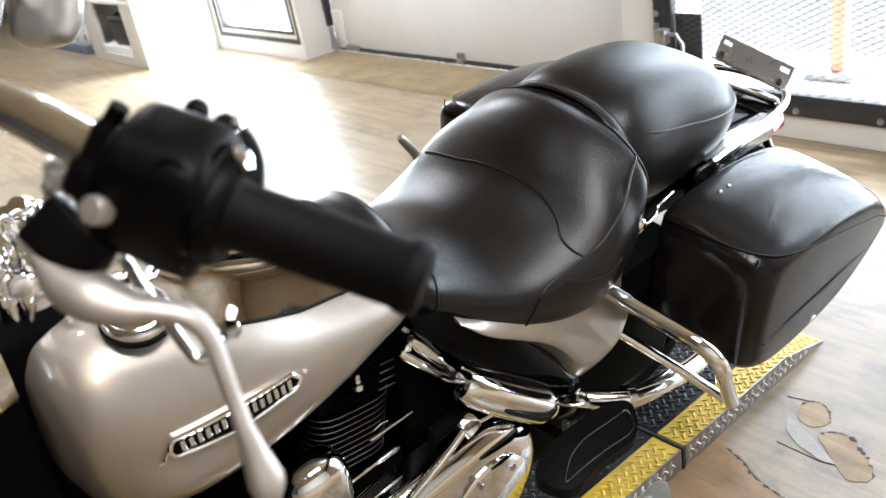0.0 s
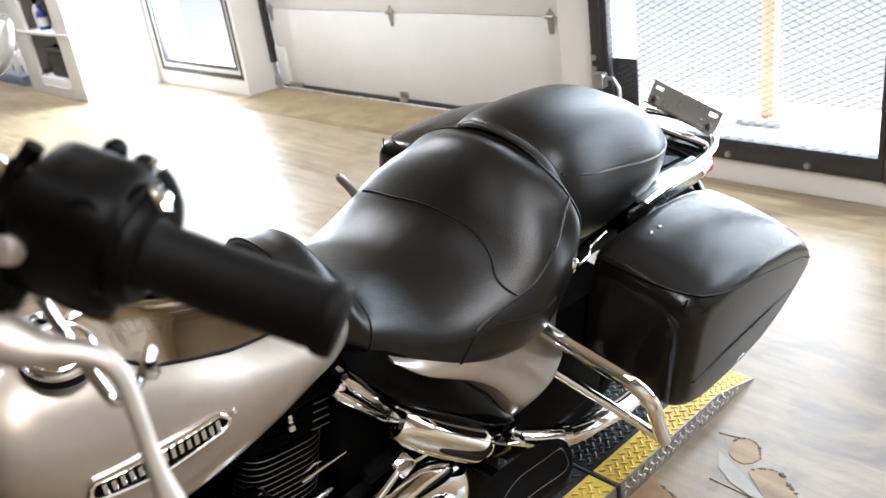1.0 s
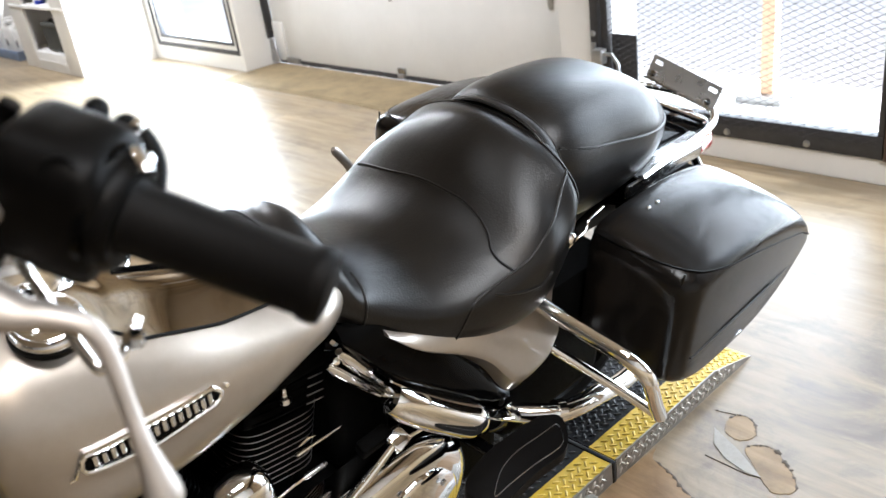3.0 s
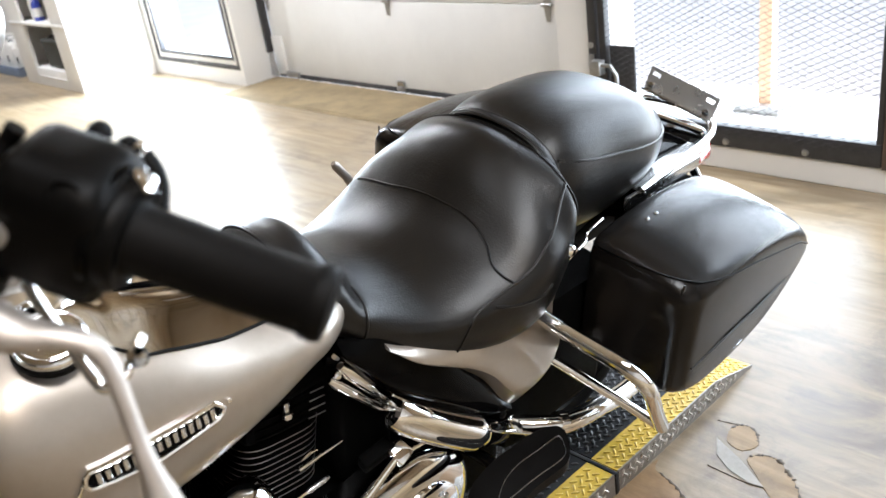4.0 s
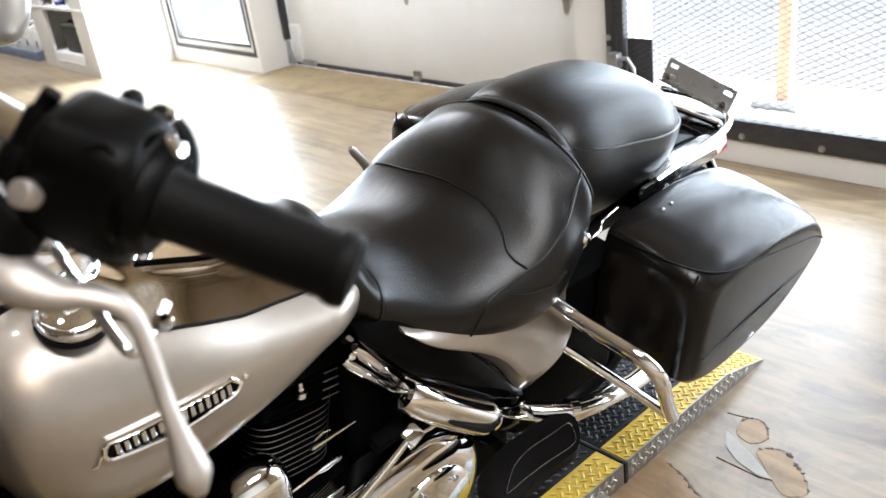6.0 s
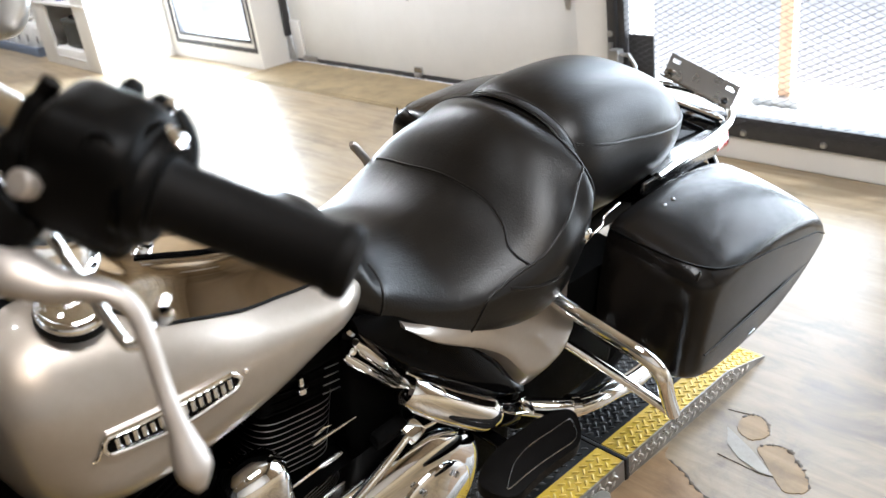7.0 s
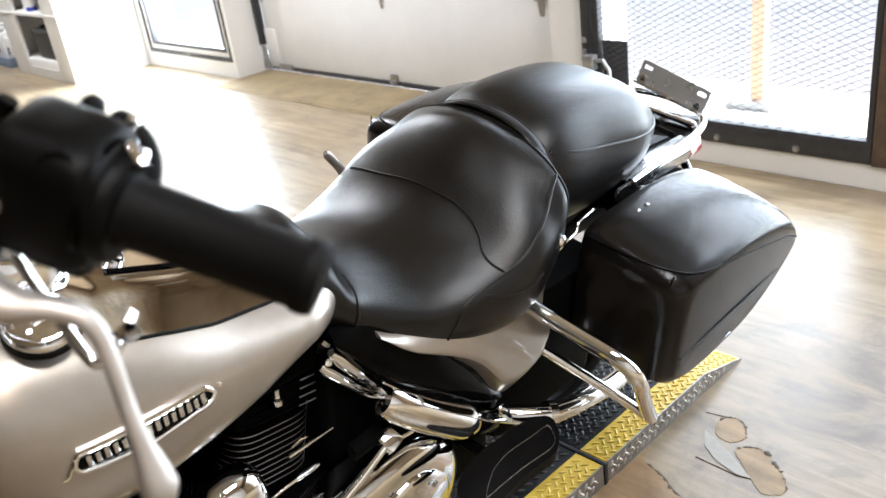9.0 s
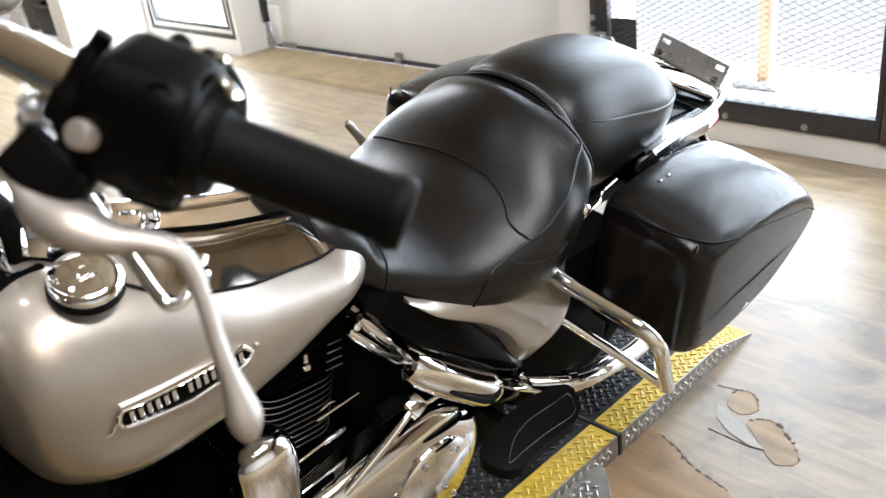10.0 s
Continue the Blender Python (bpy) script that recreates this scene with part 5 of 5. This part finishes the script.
# wheels and fork
def wheel(y):
    w = empty("wheel", "", "")
    w.parent = BIKE
    w["label"] = "black tyre on a spoked rim"
    m = pose(0, y, 0.315, 0, 90, 0)
    prof = [(0.315 - 0.065 + 0.065 * math.cos(radians(a)), 0.065 * math.sin(radians(a))) for a in range(-110, 111, 20)]
    rings = [[(m @ Vector((r * math.cos(2 * math.pi * k / 48), r * math.sin(2 * math.pi * k / 48), h))) for r, h in prof] for k in range(48)]
    part("tyre", rings_into(bmesh.new(), rings, closed=True), RUBBER, w)
    part("rim", lathe([(0.20, -0.04), (0.225, -0.045), (0.225, 0.045), (0.20, 0.04)], 40, m), CHROME, w)
    part("hub", lathe([(0.0, -0.08), (0.05, -0.08), (0.05, 0.08), (0.0, 0.08)], 20, m), CHROME, w)
    for k in range(16):
        a = 2 * math.pi * k / 16
        part("spoke", tube([m @ Vector((0.045 * math.cos(a), 0.045 * math.sin(a), 0.03)), m @ Vector((0.205 * math.cos(a + 0.3), 0.205 * math.sin(a + 0.3), 0.0))], 0.0035, 5), CHROME, w)


wheel(0.78)
wheel(-0.83)
part("side_stand", tube(spline([(0.12, -0.02, 0.14), (0.20, -0.06, 0.08), (0.27, -0.10, 0.0), (0.31, -0.12, -0.055)], 4), 0.011, 8), BLACK_GLOSS, BIKE)
for sign in (1, -1):
    part("fork_leg", tube([(sign * 0.105, -0.83, 0.315), (sign * 0.105, -0.60, 0.72), (sign * 0.105, -0.455, 0.985)], [0.030, 0.030, 0.026], 16), CHROME, BIKE)
part("front_mudguard", rings_into(bmesh.new(), [[(0.08 * math.sin(radians(b)), -0.83 + (0.345 + 0.02 * math.cos(radians(b))) * math.cos(radians(a)), 0.315 + (0.345 + 0.02 * math.cos(radians(b))) * math.sin(radians(a))) for b in range(-90, 91, 15)] for a in range(0, 181, 10)], caps=False), PEWTER, BIKE)

# handlebar, controls
bar_l = spline([(0.590, -0.265, 1.224), (0.506, -0.325, 1.254), (0.43, -0.360, 1.274), (0.375, -0.374, 1.281), (0.30, -0.386, 1.268), (0.20, -0.405, 1.20), (0.12, -0.425, 1.12), (0.05, -0.435, 1.075), (0.0, -0.436, 1.07), (-0.12, -0.42, 1.09), (-0.26, -0.36, 1.15), (-0.38, -0.30, 1.17), (-0.50, -0.18, 1.12), (-0.56, -0.08, 1.08)], 6)
bar = part("handlebar", tube(bar_l, 0.0145, 20), CHROME, BIKE, "wide chrome handlebar")
g_in, g_out = Vector((0.506, -0.325, 1.254)), Vector((0.594, -0.263, 1.2225))
ax = axis_to(g_in, g_out)
glen = (g_out - g_in).length
part("grip", lathe([(0.0, -0.004), (0.0235, -0.004), (0.0235, 0.003), (0.0205, 0.006), (0.0190, 0.012), (0.0190, glen - 0.013), (0.0206, glen - 0.011), (0.0212, glen - 0.005), (0.0195, glen), (0.012, glen + 0.0015), (0.0, glen + 0.002)], 32, ax), RUBBER, bar, "plain black rubber hand grip")
part("right_grip", tube([(-0.50, -0.18, 1.12), (-0.56, -0.08, 1.08)], 0.019, 16), RUBBER, bar)
ctrl = empty("control_housing", "", "")
ctrl.parent = BIKE
ctrl["label"] = "black clutch-side switch housing"
HM = axis_to(g_in, g_in * 2 - g_out)
rings = []
for h, rx, ry, dy in spline([(0.002, 0.028, 0.030, 0.000), (0.007, 0.032, 0.036, 0.001), (0.020, 0.033, 0.0385, 0.002), (0.038, 0.033, 0.0385, 0.002), (0.050, 0.0325, 0.038, 0.002), (0.0555, 0.030, 0.035, 0.001), (0.0572, 0.020, 0.024, 0.001)], 4):
    rings.append([HM @ Vector((x, z + dy, h)) for x, y, z in oval(rx, ry, -ry * 0.92, 0.0, 36, 3.6, 4.4, 0.0)])
part("housing_shell", rings_into(bmesh.new(), rings), BLACK_PLASTIC, ctrl)
part("housing_flange", lathe([(0.0, -0.006), (0.028, -0.006), (0.031, -0.002), (0.031, 0.006), (0.028, 0.009), (0.0, 0.009)], 32, HM), BLACK_PLASTIC, ctrl)
part("housing_band", lathe([(0.028, 0.0005), (0.0345, 0.0005), (0.0345, 0.0050), (0.028, 0.0050)], 32, HM @ pose(0, 0.003, 0.004)), BLACK_GLOSS, ctrl)
part("housing_foot", box((-0.026, -0.050, 0.008), (0.014, -0.028, 0.044), 0.009, HM, 3), BLACK_PLASTIC, ctrl)
clamp_line = [HM @ Vector(q) for q in ((-0.008, 0.036, 0.064), (-0.004, 0.024, 0.068), (0.004, 0.006, 0.072), (0.010, -0.012, 0.076))]
part("clutch_clamp", tube(spline([tuple(q) for q in clamp_line], 5), [0.0055] * 5 + [0.0075] * 6 + [0.010] * 5, 12), BLACK_PLASTIC, ctrl)
# switches, screw well and the bright contacts by the grip
for q, r, mat in (((0.486, -0.304, 1.275), 0.0055, CHROME), ((0.491, -0.301, 1.269), 0.0050, CHROME), ((0.479, -0.296, 1.283), 0.0042, CHROME), ((0.496, -0.303, 1.264), 0.0045, CHROME), ((0.454, -0.306, 1.287), 0.0070, BLACK_PLASTIC), ((0.468, -0.298, 1.280), 0.0070, BLACK_PLASTIC)):
    part("switch_button", lathe([(0.0, -r * 1.6), (r, -r * 1.6), (r, r * 0.3), (r * 0.75, r * 0.8), (0.0, r)], 14, pose(*q, -20, 35, 0)), mat, ctrl)
part("switch_rocker", tube(spline([(0.5035, -0.313, 1.2835), (0.511, -0.3135, 1.2835), (0.5215, -0.314, 1.2795)], 4), [0.0030, 0.0042, 0.0048, 0.0048, 0.0048, 0.0046, 0.0044, 0.0042, 0.0030], 12), CHROME, ctrl, "bright rocker switch")
part("switch_guard", tube(spline([(0.472, -0.297, 1.283), (0.481, -0.293, 1.274), (0.489, -0.294, 1.264), (0.496, -0.300, 1.255)], 5), 0.0055, 10), BLACK_PLASTIC, ctrl)

part("clamp_screw", lathe([(0.0, -0.006), (0.0076, -0.006), (0.0076, 0.002), (0.0064, 0.0038), (0.0, 0.0044)], 20, pose(0.4883, -0.3837, 1.2725, 40, 45, -10)), ALU, ctrl)
part("housing_screw", lathe([(0.0, 0.0), (0.0045, 0.0), (0.0045, 0.002), (0.0, 0.0025)], 12, axis_to((0.5135, -0.3500, 1.280), (0.5835, -0.3950, 1.303))), STEEL, ctrl)
part("screw_well", lathe([(0.0, -0.004), (0.0085, -0.004), (0.0085, 0.0012), (0.0065, 0.0012), (0.0060, -0.003), (0.0, -0.003)], 18, axis_to((0.5125, -0.3525, 1.290), (0.5825, -0.3975, 1.313))), BLACK_PLASTIC, ctrl)
part("thumb_switch", box((-0.012, -0.008, -0.010), (0.012, 0.010, 0.012), 0.004, pose(0.468, -0.298, 1.268, 30, 20, 10)), CHROME, ctrl)
part("perch", slab_along((0.440, -0.398, 1.254), (0.478, -0.388, 1.231), 0.030, 0.018, (0.15, 0.78, 0.57), 0.0035), BLACK_PLASTIC, ctrl)
part("perch_arm", slab_along((0.437, -0.366, 1.262), (0.474, -0.372, 1.244), 0.022, 0.020, (0.15, 0.78, 0.57), 0.004), BLACK_PLASTIC, ctrl)
part("pivot_block", slab_along((0.468, -0.381, 1.241), (0.476, -0.371, 1.235), 0.013, 0.012, (0.15, 0.78, 0.57), 0.002), STEEL, ctrl)
for q, r in (((0.413, -0.377, 1.250), 0.010), ((0.398, -0.373, 1.254), 0.007), ((0.407, -0.369, 1.257), 0.006), ((0.420, -0.384, 1.246), 0.007)):
    part("clamp_nut", lathe([(0.0, -r * 0.8), (r, -r * 0.8), (r, r * 0.4), (r * 0.6, r * 0.9), (0.0, r)], 8, pose(*q, 50, 40, 20)), STEEL, ctrl)
path = spline([(0.440, -0.412, 1.246, 0.0030), (0.451, -0.409, 1.240, 0.0042), (0.470, -0.4045, 1.229, 0.0120), (0.484, -0.396, 1.223, 0.0150), (0.497, -0.385, 1.217, 0.0112), (0.508, -0.373, 1.215, 0.0080), (0.517, -0.362, 1.2095, 0.0070), (0.525, -0.357, 1.200, 0.0062), (0.533, -0.357, 1.185, 0.0056), (0.542, -0.358, 1.165, 0.0054), (0.550, -0.359, 1.150, 0.0060), (0.556, -0.359, 1.136, 0.0078), (0.561, -0.359, 1.124, 0.0105), (0.565, -0.359, 1.114, 0.0112), (0.568, -0.359, 1.103, 0.005)], 5)
part("clutch_lever", tube(path, [float(q[3]) for q in path], 16, squash=0.8), ALU, ctrl, "polished alloy clutch lever with a ball end")
vee = spline([(0.372, -0.350, 1.185), (0.384, -0.346, 1.168), (0.415, -0.342, 1.139), (0.438, -0.338, 1.117), (0.444, -0.334, 1.113), (0.446, -0.326, 1.115), (0.442, -0.316, 1.121), (0.430, -0.300, 1.128)], 5)
part("signal_bracket", tube(vee, 0.0042, 12), CHROME, ctrl, "bent chrome rod")
part("bracket_screw", lathe([(0.0, 0.0), (0.007, 0.0), (0.007, 0.006), (0.0, 0.008)], 8, pose(0.452, -0.313, 1.131, 30, 40, 0)), CHROME, ctrl)

# black filler blocks added where the gaps under the tank are dark
part("tank_gap_filler", box((-0.06, -0.34, 0.60), (0.075, 0.17, 0.71), 0.02, None, 2), ENGINE_BLACK, BIKE)
part("cylinder_gap_filler", box((-0.13, -0.18, 0.36), (-0.03, -0.05, 0.66), 0.02, None, 2), ENGINE_BLACK, BIKE)

# black frame neck, fork cover and down tube; filler blocks added for dark gaps
part("frame_neck", box((-0.10, -0.56, 0.42), (0.10, -0.398, 0.88), 0.03, None, 3), ENGINE_BLACK, BIKE)
part("neck_filler", box((-0.078, -0.50, 0.80), (0.070, -0.285, 0.922), 0.012, None, 3), ENGINE_BLACK, BIKE, "black filler block over the steering neck")
part("lower_fork_cover", box((-0.16, -0.66, 0.40), (0.15, -0.50, 0.80), 0.05, None, 3), ENGINE_BLACK, BIKE)
part("lower_neck_filler", box((-0.10, -0.46, 0.22), (0.07, -0.29, 0.655), 0.02, None, 2), ENGINE_BLACK, BIKE)
part("down_tube", tube(spline([(0.06, -0.44, 0.62), (0.09, -0.40, 0.45), (0.10, -0.34, 0.28), (0.10, -0.28, 0.15)], 5), 0.020, 12), ENGINE_BLACK, BIKE)

# far mirror, headlamp nacelle at the steering head
mir = empty("mirror", "", "")
mir.parent = BIKE
mir["label"] = "chrome-backed mirror on a bent stem"
MM = pose(-0.468, -0.105, 1.055, 66, 0, 34)
shape = spline([(-0.052, 0.03), (-0.058, -0.010), (-0.050, -0.040), (-0.015, -0.050), (0.035, -0.040), (0.056, -0.018), (0.062, 0.02), (0.050, 0.05), (0.0, 0.058), (-0.035, 0.052)], 5, closed=True)
rings = [[MM @ Vector((x * g, y * g, h)) for x, y in shape] for g, h in ((0.93, -0.006), (1.0, -0.004), (1.02, 0.0), (1.0, 0.006), (0.95, 0.013), (0.80, 0.021), (0.55, 0.027), (0.2, 0.030))]
part("mirror_shell", rings_into(bmesh.new(), rings), SATIN, mir)
part("mirror_stem", tube(spline([(-0.43, -0.12, 1.155), (-0.425, -0.145, 1.14), (-0.420, -0.168, 1.115), (-0.405, -0.205, 1.06), (-0.40, -0.245, 1.05), (-0.40, -0.28, 1.14)], 5), 0.0062, 10), SATIN, mir)
nac = empty("headlamp_nacelle", "", "")
nac.parent = BIKE
nac["label"] = "chrome headlamp nacelle at the steering head"
part("nacelle_shell", rings_into(bmesh.new(), [oval(w, t, b, y, 32, 2.6, 2.6) for y, w, t, b in ((-0.66, 0.07, 0.99, 0.85), (-0.64, 0.11, 1.03, 0.81), (-0.58, 0.125, 1.05, 0.79), (-0.48, 0.12, 1.04, 0.80), (-0.405, 0.105, 1.01, 0.83))]), CHROME, nac)
part("nacelle_cover", box((-0.075, -0.44, 0.905), (0.050, -0.380, 0.990), 0.012, None, 3), CHROME, nac)
panel_ob = part("riser_cover", box((-0.060, -0.366, 0.905), (0.052, -0.318, 0.975), 0.014, None, 4), CHROME, nac, "bright chrome riser cover")
part("cover_lip", tube(spline([(0.053, -0.362, 0.915), (0.054, -0.350, 0.945), (0.054, -0.335, 0.945), (0.053, -0.324, 0.915)], 5), 0.003, 8), STEEL, panel_ob)
part("cover_gap", box((-0.05, -0.318, 0.905), (0.045, -0.296, 0.990), 0.004), BLACK_PLASTIC, nac)
for x, y in ((0.046, -0.372), (0.030, -0.350), (0.044, -0.338)):
    stud = part("riser_stud", tube([(x, y, 0.92), (x, y, 0.985), (x, y + 0.004, 1.03)], [0.006, 0.0055, 0.0045], 12), CHROME, nac)
    for z in (0.955, 0.985, 1.008):
        part("stud_nut", lathe([(0.0, -0.005), (0.0095, -0.005), (0.0095, 0.004), (0.007, 0.006), (0.0, 0.006)], 6, pose(x, y, z)), CHROME, stud)
part("riser_bolt", lathe([(0.0, -0.004), (0.011, -0.004), (0.011, 0.004), (0.006, 0.008), (0.0, 0.008)], 14, pose(0.054, -0.357, 0.968, 0, 90, 0)), ALU, nac)
for q, r in (((0.050, -0.330, 1.050), 0.013), ((0.050, -0.318, 1.043), 0.010), ((0.046, -0.342, 1.046), 0.010)):
    part("riser_knob", lathe([(0.0, -r), (r * 0.75, -r * 0.8), (r, 0.0), (r * 0.75, r * 0.8), (0.0, r)], 14, pose(*q, 30, 40, 0)), CHROME, nac)
part("far_guard", tube([(-0.30, 0.48, 0.62), (-0.30, 0.45, 0.675), (-0.30, 0.425, 0.709), (-0.30, 0.419, 0.717)], [0.009, 0.009, 0.009, 0.005], 12), ALU, BIKE)
